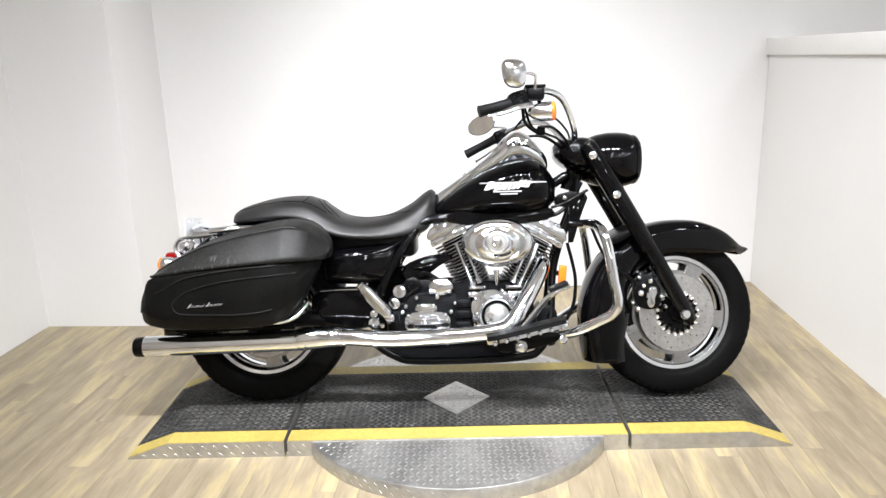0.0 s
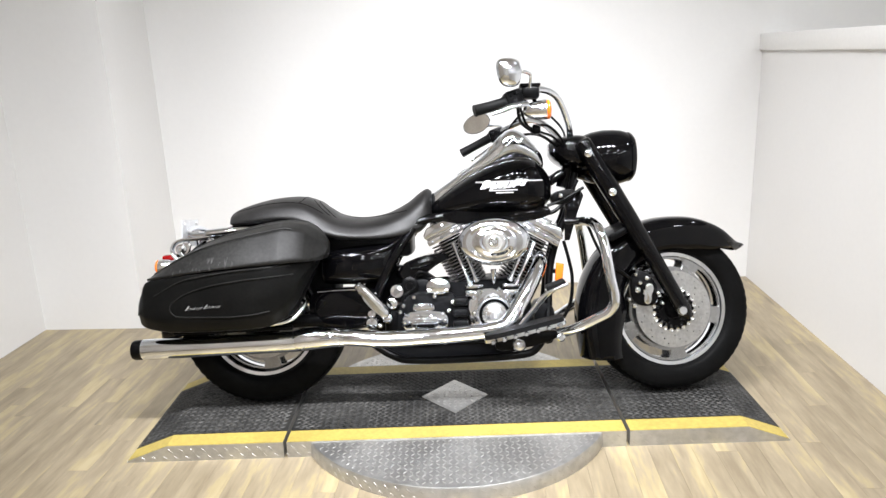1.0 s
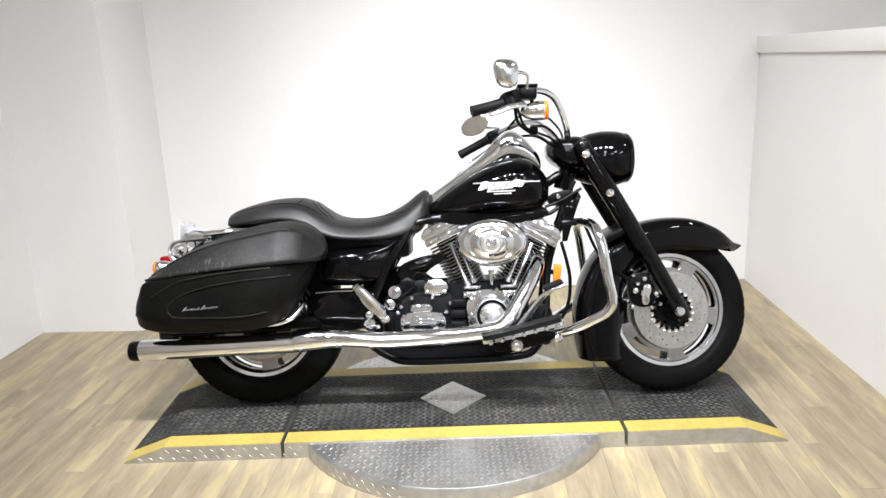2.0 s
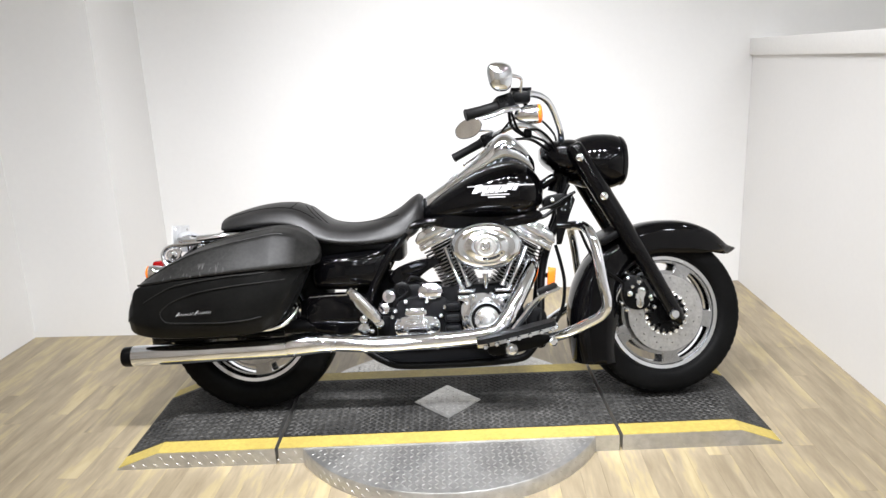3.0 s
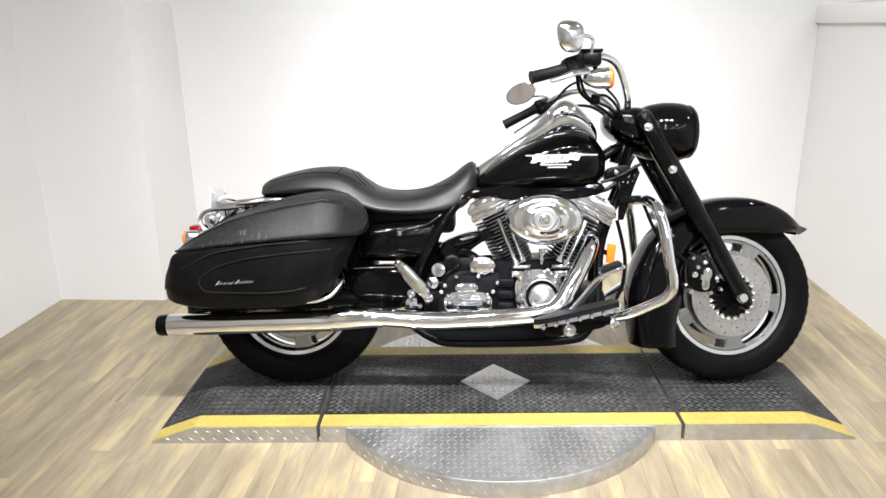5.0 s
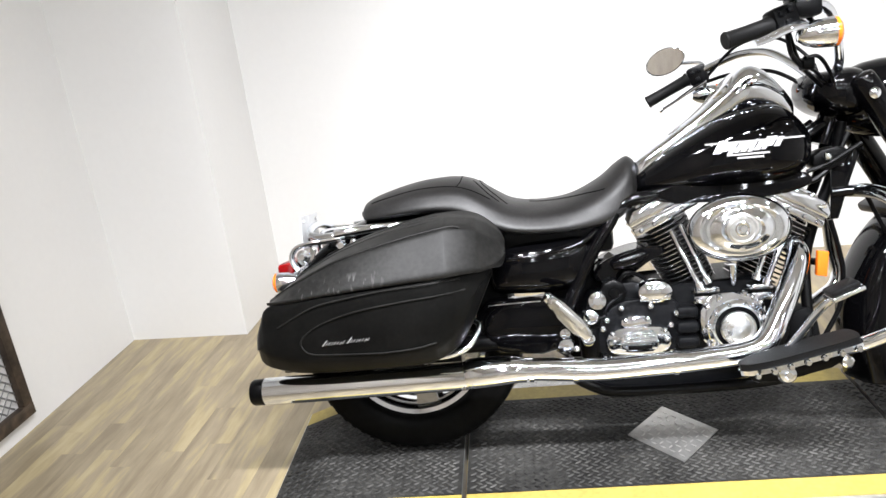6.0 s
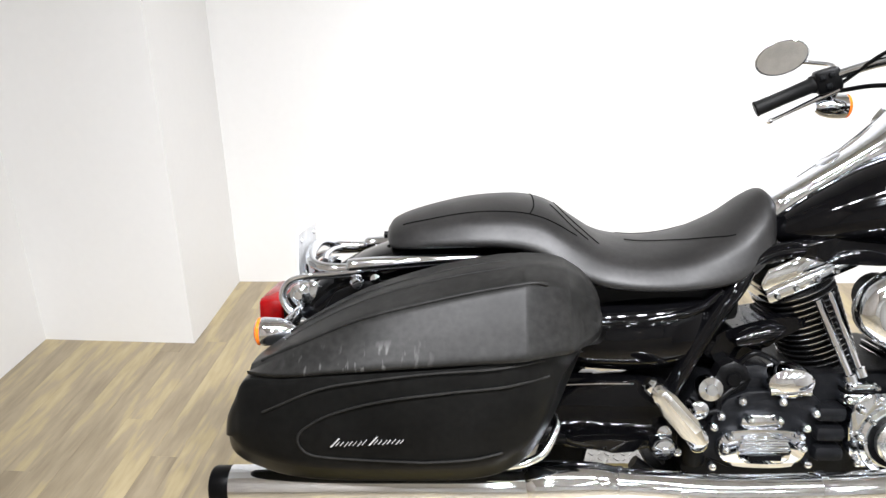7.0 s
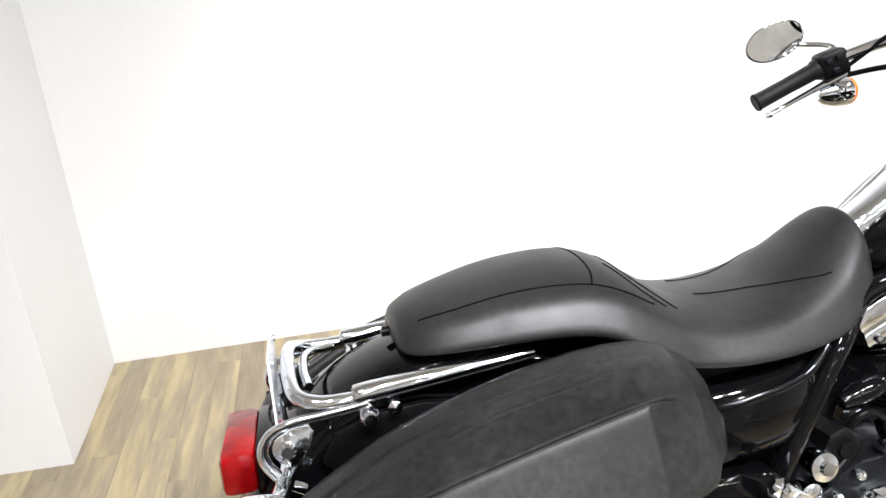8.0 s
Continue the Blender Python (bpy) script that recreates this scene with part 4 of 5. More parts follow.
# ---- frame and under parts ----
frame_part = sub("frame", bike)
for side in (-1, 1):
    bm = bmesh.new()
    tube(bm, [(1.235, 0.04 * side, 0.86), (1.205, 0.045 * side, 0.72), (1.158, 0.045 * side, 0.60), (1.128, 0.045 * side, 0.48), (1.11, 0.10 * side, 0.30), (1.07, 0.13 * side, 0.205), (0.98, 0.13 * side, 0.170), (0.62, 0.13 * side, 0.162), (0.51, 0.13 * side, 0.185), (0.40, 0.12 * side, 0.26)], 0.015, n=14)
    part("lower_rail", bm, SATIN, frame_part)
    bm = bmesh.new()
    tube(bm, [(1.19, 0.03 * side, 0.86), (0.95, 0.05 * side, 0.72), (0.66, 0.10 * side, 0.70), (0.58, 0.13 * side, 0.63), (0.50, 0.14 * side, 0.50), (0.44, 0.13 * side, 0.36)], 0.018, n=14)
    part("upper_rail", bm, BLACK, frame_part)
    bm = bmesh.new()
    tube(bm, [(0.45, 0.12 * side, 0.33), (0.25, 0.13 * side, 0.33), (-0.02, 0.13 * side, 0.318)], [0.03, 0.026, 0.024], n=14)
    part("swingarm", bm, SATIN, frame_part)
bm = bmesh.new()
tube(bm, [(1.262, 0, 0.98), (1.20, 0, 0.80)], 0.035, n=18)
part("steering_head", bm, BLACK, frame_part)
bm = bmesh.new()
prism(bm, chaikin([(0.46, 0.190), (0.54, 0.166), (0.93, 0.168), (1.05, 0.198), (1.08, 0.235), (0.44, 0.235)], 1), -0.11, 0.12, 0.01)
part("oil_pan", bm, CRINKLE, bike)
bm = bmesh.new()
blob(bm, [(0.245, 0.015, 0.50, 0.555), (0.262, 0.045, 0.468, 0.585), (0.33, 0.064, 0.460, 0.602), (0.43, 0.066, 0.460, 0.612), (0.505, 0.052, 0.475, 0.616), (0.54, 0.028, 0.53, 0.610), (0.552, 0.01, 0.565, 0.595)], power=2.6, n=32, steps=6)
bmesh.ops.translate(bm, verts=bm.verts, vec=(0, -0.098, 0))
part("side_cover", bm, BLACK, bike, "glossy black side cover")
bm = bmesh.new()
prism(bm, chaikin([(0.22, 0.295), (0.22, 0.452), (0.49, 0.452), (0.47, 0.36), (0.43, 0.295)], 2), -0.156, -0.09, 0.020, 4)
part("battery_cover", bm, BLACK, bike)
bm = bmesh.new()
box(bm, (0.20, -0.12, 0.56), (0.60, 0.12, 0.66), 0.02)
part("seat_pan", bm, SATIN, bike)

# ---- handlebar ----
bar = sub("handlebar", bike)
bm = bmesh.new()
tube(bm, [(0.860, -0.362, 1.070), (0.96, -0.340, 1.096), (1.04, -0.305, 1.132), (1.095, -0.255, 1.148), (1.152, -0.195, 1.130), (1.196, -0.125, 1.066), (1.217, -0.07, 1.003), (1.212, 0.0, 0.99), (1.205, 0.07, 0.995), (1.175, 0.13, 1.04), (1.13, 0.20, 1.088), (1.07, 0.275, 1.100), (1.00, 0.34, 1.078), (0.92, 0.385, 1.040), (0.815, 0.410, 0.988)], 0.0130, n=16, steps=8)
part("bar", bm, CHROME, bar, "chrome beach-style handlebar")
for a, b in (((0.848, -0.365, 1.067), (0.958, -0.341, 1.095)), ((0.803, 0.413, 0.984), (0.935, 0.380, 1.047))):
    a, b = Vector(a), Vector(b)
    g = sub("grip", bar)
    bm = bmesh.new()
    L = (b - a).length
    lathe(bm, [(0, 0.010), (0.0, 0.019), (0.004, 0.0215), (0.008, 0.0195), (L * 0.5, 0.0185), (L - 0.012, 0.0195), (L - 0.006, 0.023), (L, 0.023), (L, 0.015)], a, b - a, n=24)
    part("grip_sleeve", bm, GRIP, g)



def knob(name, parent, at, axis, rows, mat=None, n=20, x_scale=1.0):
    """A turned part: rows of (height, radius)."""
    bm = bmesh.new()
    lathe(bm, rows, at, axis, n=n, x_scale=x_scale)
    return part(name, bm, mat or CHROME, parent)


def bolt(parent, u, v, w, r=0.008, mat=None):
    return knob("bolt", parent, (u, v, w), (0, -1, 0), [(-0.006, r), (0.005, r), (0.009, r * 0.8), (0.012, r * 0.45), (0.0125, 0.0)], mat or CHROME, n=12)


def bar_part(name, parent, pts, r, mat, label="", n=14, flat=1.0, steps=6):
    bm = bmesh.new()
    tube(bm, pts, r, n=n, flat=flat, steps=steps)
    return part(name, bm, mat, parent, label)


def slab(name, parent, outline, v0, v1, mat, bevel=0.006, label="", rounds=1):
    bm = bmesh.new()
    prism(bm, chaikin(outline, rounds) if rounds else outline, v0, v1, bevel)
    return part(name, bm, mat, parent, label)


# controls on the bar
for side, c, a in ((-1, (0.985, -0.335, 1.106), (0.958, -0.341, 1.095)), (1, (0.962, 0.372, 1.056), (0.935, 0.380, 1.047))):
    sw = sub("switch_housing", bar)
    m = Matrix.Translation(c) @ Matrix.Rotation(radians(-18), 4, "Y") @ Matrix.Rotation(radians(14 if side < 0 else -16), 4, "Z")
    bm = bmesh.new()
    box(bm, (-0.030, -0.026, -0.030), (0.032, 0.026, 0.030), 0.010, m)
    part("housing", bm, SATIN, sw, "black switch housing")
    for k, (du, dw) in enumerate(((-0.012, 0.012), (0.010, 0.014), (-0.002, -0.012))):
        bm = bmesh.new()
        box(bm, (du - 0.007, -0.032, dw - 0.006), (du + 0.007, -0.024, dw + 0.006), 0.002, m)
        part("button", bm, CRINKLE, sw)
mc = sub("brake_reservoir", bar)
bm = bmesh.new()
box(bm, (1.012, -0.345, 1.108), (1.076, -0.285, 1.148), 0.008)
part("reservoir", bm, SATIN, mc, "black brake fluid reservoir")
bm = bmesh.new()
box(bm, (1.008, -0.349, 1.149), (1.080, -0.281, 1.158), 0.003)
part("cap", bm, SATIN, mc)
bar_part("brake_lever", bar, [(1.03, -0.345, 1.090), (0.985, -0.375, 1.080), (0.94, -0.388, 1.062), (0.905, -0.395, 1.052)], [0.016, 0.014, 0.011, 0.010], CHROME, "polished brake lever", flat=0.6)
bar_part("clutch_lever", bar, [(0.985, 0.35, 1.035), (0.93, 0.385, 1.003), (0.885, 0.415, 0.975), (0.850, 0.43, 0.955)], [0.010, 0.008, 0.007, 0.007], CHROME, "polished clutch lever", flat=0.6)
knob("lever_ball", bar, (0.850, 0.425, 0.955), (0, 1, 0), [(-0.008, 0.0), (-0.006, 0.006), (0.004, 0.009), (0.010, 0.006), (0.012, 0.0)], CHROME)
# mirrors
rm = sub("mirror", bar)
bm = bmesh.new()
face = Vector((0.30, -0.92, -0.12)).normalized()
across = Vector((0.95, 0.30, 0.0)).normalized()
across = (across - face * across.dot(face)).normalized()
upward = across.cross(face) if across.cross(face).z > 0 else face.cross(across)
outline = [(v, w) for v, w in super_ring(0.051, -0.048, 0.048, 2.7, 40)]
outline = [(v * (0.88 + 2.2 * w) - 0.10 * w, w) for v, w in outline]
skin(bm, [[Vector((0.967, -0.395, 1.187)) + face * h + k * (v * across + w * upward) for v, w in outline] for h, k in ((0.0, 0.93), (0.005, 1.0), (0.012, 0.97), (0.022, 0.80), (0.029, 0.50), (0.031, 0.15))])
part("shell", bm, CHROME, rm, "domed chrome mirror back")
bar_part("stem", rm, [(1.040, -0.330, 1.12), (1.043, -0.345, 1.155), (1.043, -0.365, 1.184), (1.015, -0.39, 1.190), (0.985, -0.400, 1.189)], [0.007, 0.006, 0.006, 0.006, 0.006], CHROME)
lm = sub("mirror", bar)
aim = Vector((-0.25, -0.94, -0.11)).normalized()
side_ax = Vector((0.94, -0.28, 0.36)).normalized()
bm = bmesh.new()
ca = aim.normalized()
sx = (side_ax - ca * side_ax.dot(ca)).normalized()
sy = ca.cross(sx)
o = Vector((0.876, 0.447, 1.118))
skin(bm, [[o + ca * h + q * (0.067 * math.cos(t) * sx + 0.043 * math.sin(t) * sy) for t in (2 * math.pi * k / 40 for k in range(40))] for h, q in ((-0.026, 0.25), (-0.020, 0.7), (-0.008, 0.97), (0.002, 1.0), (0.003, 0.95), (0.001, 0.93))])
part("shell", bm, CHROME, lm)
bm = bmesh.new()
skin(bm, [[o + ca * h + q * (0.067 * math.cos(t) * sx + 0.043 * math.sin(t) * sy) for t in (2 * math.pi * k / 40 for k in range(40))] for h, q in ((0.0005, 0.93), (0.0022, 0.93))])
part("glass", bm, MIRROR, lm, "oval mirror glass")
bar_part("stem", lm, [(0.980, 0.372, 1.070), (0.985, 0.40, 1.095), (0.950, 0.44, 1.105), (0.92, 0.455, 1.108)], 0.006, CHROME)
# turn signals
def signal(parent, at, axis, size=1.0):
    sg = sub("turn_signal", parent)
    k = size
    knob("body", sg, at, axis, [(-0.052 * k, 0.0), (-0.050 * k, 0.012 * k), (-0.035 * k, 0.024 * k), (-0.01 * k, 0.032 * k), (0.022 * k, 0.0345 * k), (0.030 * k, 0.034 * k)], CHROME, n=28)["label"] = "chrome bullet lamp body"
    knob("amber_lens", sg, tuple(Vector(at) + Vector(axis).normalized() * 0.030 * k), axis, [(0, 0.033 * k), (0.008 * k, 0.033 * k), (0.014 * k, 0.026 * k), (0.017 * k, 0.0)], AMBER, n=28)
    return sg


signal(bar, (1.070, -0.335, 1.066), (1, -0.08, 0.03))
bar_part("signal_stem", bar, [(1.06, -0.30, 1.105), (1.065, -0.325, 1.085)], 0.008, CHROME)
signal(bar, (0.992, 0.395, 0.992), (1, 0.10, 0.03), 0.95)
bar_part("signal_stem", bar, [(0.985, 0.365, 1.035), (0.985, 0.39, 1.005)], 0.008, CHROME)
# cables
for pts, r in (([(1.00, -0.325, 1.085), (1.01, -0.32, 1.03), (1.06, -0.25, 1.0), (1.12, -0.14, 0.985), (1.19, -0.08, 0.94)], 0.006),
               ([(1.01, -0.31, 1.08), (1.035, -0.29, 1.02), (1.09, -0.20, 1.005), (1.16, -0.10, 0.985), (1.22, -0.07, 0.90)], 0.005),
               ([(1.06, -0.27, 1.02), (1.12, -0.20, 1.025), (1.175, -0.13, 0.985), (1.20, -0.1, 0.93)], 0.005),
               ([(0.99, 0.35, 1.05), (1.06, 0.26, 1.125), (1.14, 0.16, 1.125), (1.21, 0.08, 1.04), (1.22, 0.06, 0.95)], 0.005),
               ([(0.985, 0.35, 1.03), (1.04, 0.28, 1.04), (1.12, 0.16, 1.03), (1.19, 0.07, 0.97)], 0.006)):
    bar_part("cable", bar, pts, r, SATIN, n=8)
bm = bmesh.new()
box(bm, (1.055, -0.27, 0.992), (1.085, -0.235, 1.022), 0.006, Matrix.Identity(4))
part("cable_junction", bm, SATIN, bar)

# brake caliper, fork lower details
cal = sub("brake_caliper", bike)
slab("caliper_body", cal, [(1.43, 0.365), (1.425, 0.44), (1.45, 0.475), (1.50, 0.468), (1.535, 0.405), (1.525, 0.345), (1.47, 0.338)], -0.075, -0.112, SATIN, 0.006, "black brake caliper")
slab("caliper_cover", cal, [(1.478, 0.352), (1.470, 0.375), (1.482, 0.395), (1.476, 0.418), (1.488, 0.432), (1.508, 0.428), (1.510, 0.405), (1.500, 0.385), (1.502, 0.362), (1.492, 0.348)], -0.112, -0.128, CHROME, 0.004, "chrome caliper cover", rounds=2)
for u, w, r in ((1.452, 0.405, 0.013), (1.488, 0.450, 0.011), (1.530, 0.392, 0.011), (1.440, 0.345, 0.011), (1.42, 0.37, 0.008), (1.545, 0.352, 0.008), (1.462, 0.432, 0.009), (1.445, 0.465, 0.009)):
    bolt(cal, u, -0.114, w, r)
bar_part("brake_hose", cal, [(1.44, -0.10, 0.44), (1.40, -0.11, 0.47), (1.36, -0.12, 0.50), (1.31, -0.12, 0.56), (1.27, -0.10, 0.66)], 0.006, SATIN, n=8)

# engine guard
guard = sub("engine_guard", bike)
for side in (-1, 1):
    bar_part("guard_bar", guard, [(1.24, 0.04 * side, 0.672), (1.268, 0.14 * side, 0.672), (1.288, 0.215 * side, 0.648), (1.305, 0.25 * side, 0.585), (1.322, 0.262 * side, 0.47), (1.336, 0.258 * side, 0.39), (1.318, 0.245 * side, 0.345), (1.27, 0.23 * side, 0.315), (1.20, 0.20 * side, 0.278), (1.14, 0.15 * side, 0.252)], 0.0185, CHROME, "chrome engine guard hoop", n=18, steps=8)
bar_part("guard_clamp", guard, [(1.19, -0.08, 0.672), (1.255, -0.09, 0.674)], 0.014, BLACK)

# front down tube fittings
slab("coil_cover", bike, [(1.135, 0.745), (1.14, 0.785), (1.215, 0.80), (1.235, 0.775), (1.21, 0.745), (1.17, 0.735)], -0.10, -0.03, SATIN, 0.006)
slab("neck_plate", bike, [(1.185, 0.60), (1.19, 0.74), (1.245, 0.80), (1.262, 0.77), (1.235, 0.70), (1.205, 0.60)], -0.085, -0.075, BLACK, 0.003, rounds=0)
slab("tank_underside", bike, [(0.70, 0.690), (0.71, 0.735), (1.08, 0.740), (1.13, 0.735), (1.14, 0.70), (1.05, 0.675), (0.80, 0.675)], -0.105, 0.105, BLACK, 0.012)
bar_part("wiring", bike, [(1.10, -0.08, 0.70), (1.15, -0.09, 0.715), (1.20, -0.08, 0.76), (1.24, -0.07, 0.83)], 0.008, SATIN, n=8)
bar_part("wiring", bike, [(1.12, -0.10, 0.735), (1.18, -0.10, 0.755), (1.26, -0.10, 0.80)], 0.006, SATIN, n=8)
bolt(bike, 1.170, -0.108, 0.772, 0.011)
slab("amber_reflector", bike, [(1.146, 0.446), (1.152, 0.516), (1.182, 0.510), (1.174, 0.440)], -0.078, -0.060, AMBER, 0.003, "amber side reflector", rounds=0)
bar_part("reflector_bracket", bike, [(1.160, -0.062, 0.48), (1.140, -0.02, 0.48)], 0.010, SATIN, n=8)
bar_part("hose", bike, [(1.18, -0.09, 0.60), (1.20, -0.09, 0.52), (1.21, -0.09, 0.45), (1.20, -0.09, 0.36), (1.16, -0.09, 0.28)], 0.007, SATIN, n=10)
slab("voltage_regulator", bike, [(1.06, 0.24), (1.06, 0.35), (1.13, 0.37), (1.15, 0.26), (1.12, 0.19)], -0.10, 0.10, CRINKLE, 0.008)

# floorboard and brake pedal
board = sub("floorboard", bike)
m = Matrix.Translation((0.88, 0, 0.262)) @ Matrix.Rotation(radians(-13), 4, "Y")
bm = bmesh.new()
prism(bm, [(p[0], p[1]) for p in chaikin([(-0.02, -0.375), (-0.015, -0.275), (0.255, -0.275), (0.275, -0.30), (0.275, -0.36), (0.25, -0.378)], 2)], 0.0, 0.012)
for v in bm.verts:
    v.co = m @ Vector((v.co.x, v.co.z, v.co.y))
part("board_plate", bm, CHROME, board)
bm = bmesh.new()
prism(bm, [(p[0], p[1]) for p in chaikin([(-0.016, -0.371), (-0.011, -0.279), (0.252, -0.279), (0.271, -0.302), (0.271, -0.358), (0.247, -0.374)], 2)], 0.012, 0.028)
for v in bm.verts:
    v.co = m @ Vector((v.co.x, v.co.z, v.co.y))
part("rubber_pad", bm, GRIP, board, "black ribbed rubber pad")
for k in range(7):
    q = m @ Vector((0.01 + 0.04 * k, -0.381, 0.004))
    knob("stud", board, tuple(q), (0, -1, 0), [(0, 0.008), (0.005, 0.006), (0.005, 0.0)], CHROME, n=10)
slab("bracket", board, [(0.90, 0.215), (0.90, 0.265), (1.12, 0.30), (1.13, 0.255), (0.99, 0.225)], -0.29, -0.25, SATIN, 0.006)
knob("pivot", board, (0.985, -0.285, 0.243), (0, -1, 0), [(0, 0.026), (0.012, 0.026), (0.02, 0.020), (0.022, 0.010), (0.028, 0.008), (0.028, 0.0)], CHROME)
knob("bracket_end", board, (1.135, -0.26, 0.262), (0, -1, 0), [(0, 0.015), (0.03, 0.015), (0.035, 0.010), (0.035, 0.0)], CHROME)
pedal = sub("brake_pedal", bike)
bar_part("pedal_arm", pedal, [(0.99, -0.285, 0.300), (1.03, -0.29, 0.352), (1.072, -0.295, 0.405), (1.112, -0.30, 0.438)], [0.016, 0.015, 0.014, 0.012], CHROME, "chrome brake pedal arm", flat=0.55)
m = Matrix.Translation((1.120, -0.305, 0.447)) @ Matrix.Rotation(radians(-22), 4, "Y")
bm = bmesh.new()
box(bm, (-0.036, -0.030, 0.004), (0.036, 0.030, 0.018), 0.005, m)
part("pedal_pad", bm, GRIP, pedal)
bm = bmesh.new()
box(bm, (-0.039, -0.033, -0.008), (0.041, 0.033, 0.004), 0.003, m)
part("pedal_plate", bm, CHROME, pedal)

# engine and gearbox fittings
for u, w in ((0.603, 0.408), (0.682, 0.408), (0.563, 0.376), (0.550, 0.353), (0.750, 0.385), (0.734, 0.353), (0.552, 0.268), (0.742, 0.276)):
    bolt(engine, u, -0.150, w, 0.0095)
for u, w in ((0.611, 0.379), (0.668, 0.379), (0.566, 0.318), (0.574, 0.343), (0.718, 0.322), (0.712, 0.346)):
    bolt(engine, u, -0.176, w, 0.008)
slab("gearbox_plate", engine, [(0.535, 0.258), (0.538, 0.36), (0.59, 0.425), (0.70, 0.428), (0.765, 0.415), (0.77, 0.36), (0.76, 0.262)], -0.100, -0.143, CRINKLE, 0.006, "black crinkle gearbox cover", rounds=1)
knob("oil_filter", engine, (0.518, -0.120, 0.262), (0, 0, 1), [(0, 0.026), (0.01, 0.030), (0.08, 0.030), (0.09, 0.027), (0.095, 0.0)], SATIN, n=28)
for u, w in ((0.828, 0.40), (0.828, 0.345), (0.828, 0.29), (0.965, 0.405), (0.95, 0.285), (0.86, 0.425), (0.925, 0.43)):
    bolt(engine, u, -0.170, w, 0.0085)
slab("gearbox_top", engine, [(0.58, 0.41), (0.59, 0.47), (0.66, 0.475), (0.70, 0.44), (0.70, 0.41)], -0.12, 0.05, CRINKLE, 0.010)
knob("starter_end", engine, (0.697, -0.125, 0.446), (0, -1, 0), [(-0.02, 0.03), (0.01, 0.034), (0.028, 0.030), (0.036, 0.018), (0.036, 0.0)], CHROME, x_scale=1.5)
bar_part("starter_lug", engine, [(0.655, -0.15, 0.430), (0.735, -0.15, 0.430)], 0.010, CHROME)
knob("oil_cap", engine, (0.588, -0.125, 0.448), (0, -1, 0), [(-0.03, 0.034), (0.008, 0.036), (0.012, 0.030), (0.012, 0.016), (0.018, 0.014), (0.018, 0.0)], SATIN, n=8)
knob("master_cylinder", engine, (0.540, -0.135, 0.430), (0, -1, 0.1), [(-0.02, 0.022), (0.01, 0.027), (0.016, 0.024), (0.018, 0.012), (0.026, 0.011), (0.026, 0.0)], CHROME)
knob("master_cylinder_foot", engine, (0.520, -0.135, 0.385), (0, -1, 0), [(-0.02, 0.02), (0.012, 0.020), (0.016, 0.014), (0.016, 0.0)], CHROME)
bar_part("oil_line", engine, [(0.50, -0.13, 0.40), (0.53, -0.14, 0.38), (0.56, -0.14, 0.385), (0.565, -0.14, 0.41), (0.62, -0.13, 0.45)], 0.006, SATIN, n=10)
bar_part("oil_line", engine, [(0.60, -0.12, 0.47), (0.625, -0.13, 0.50), (0.66, -0.12, 0.49), (0.70, -0.11, 0.46)], 0.006, SATIN, n=10)
slab("intake_shroud", engine, [(0.530, 0.478), (0.550, 0.525), (0.62, 0.556), (0.70, 0.570), (0.752, 0.558), (0.72, 0.538), (0.68, 0.516), (0.65, 0.488), (0.58, 0.470)], -0.10, 0.02, BLACK, 0.014, rounds=2)
bm = bmesh.new()
lathe(bm, [(-0.055, 0.0), (-0.050, 0.012), (-0.02, 0.020), (0.02, 0.019), (0.045, 0.011), (0.055, 0.0)], (0.640, -0.118, 0.535), (0.95, 0, 0.28), n=20)
part("horn_tip", bm, BLACK, engine)
bar_part("carburettor", engine, [(0.91, -0.16, 0.60), (0.91, -0.02, 0.60)], 0.045, CRINKLE, n=20)
knob("cylinder_bracket", engine, (0.907, -0.14, 0.505), (0, 0.02, -1), [(0, 0.011), (0.05, 0.008), (0.06, 0.0)], CHROME)
for base in (0.833, 0.972):
    for du in (-0.026, 0.026):
        bolt(engine, base + du, -0.158, 0.416, 0.0085, CHROME)
        bolt(engine, base + du, -0.156, 0.442, 0.0065, CHROME)
for k in range(10):
    t = 2 * math.pi * k / 10
    bolt(engine, 0.905 + 0.069 * math.cos(t), -0.172, 0.336 + 0.069 * math.sin(t), 0.006, CHROME)
for k in range(3):
    bm = bmesh.new()
    box(bm, (0.600, -0.1835, 0.314 + 0.011 * k), (0.688, -0.178, 0.320 + 0.011 * k), 0.0015)
    part("cover_rib", bm, CHROME, engine)
slab("engine_mount", engine, [(0.40, 0.24), (0.40, 0.515), (0.55, 0.522), (0.648, 0.50), (0.675, 0.45), (0.68, 0.24)], -0.03, 0.03, SATIN, 0.008, "black engine mounting casting")
# second heat shield piece and clamps on the pipe
for u, w in ((0.345, 0.278), (0.46, 0.270), (0.72, 0.276)):
    bar_part("pipe_clamp", exhaust, [(u - 0.006, -0.25, w), (u + 0.006, -0.25, w)], 0.0335, CHROME, n=24)

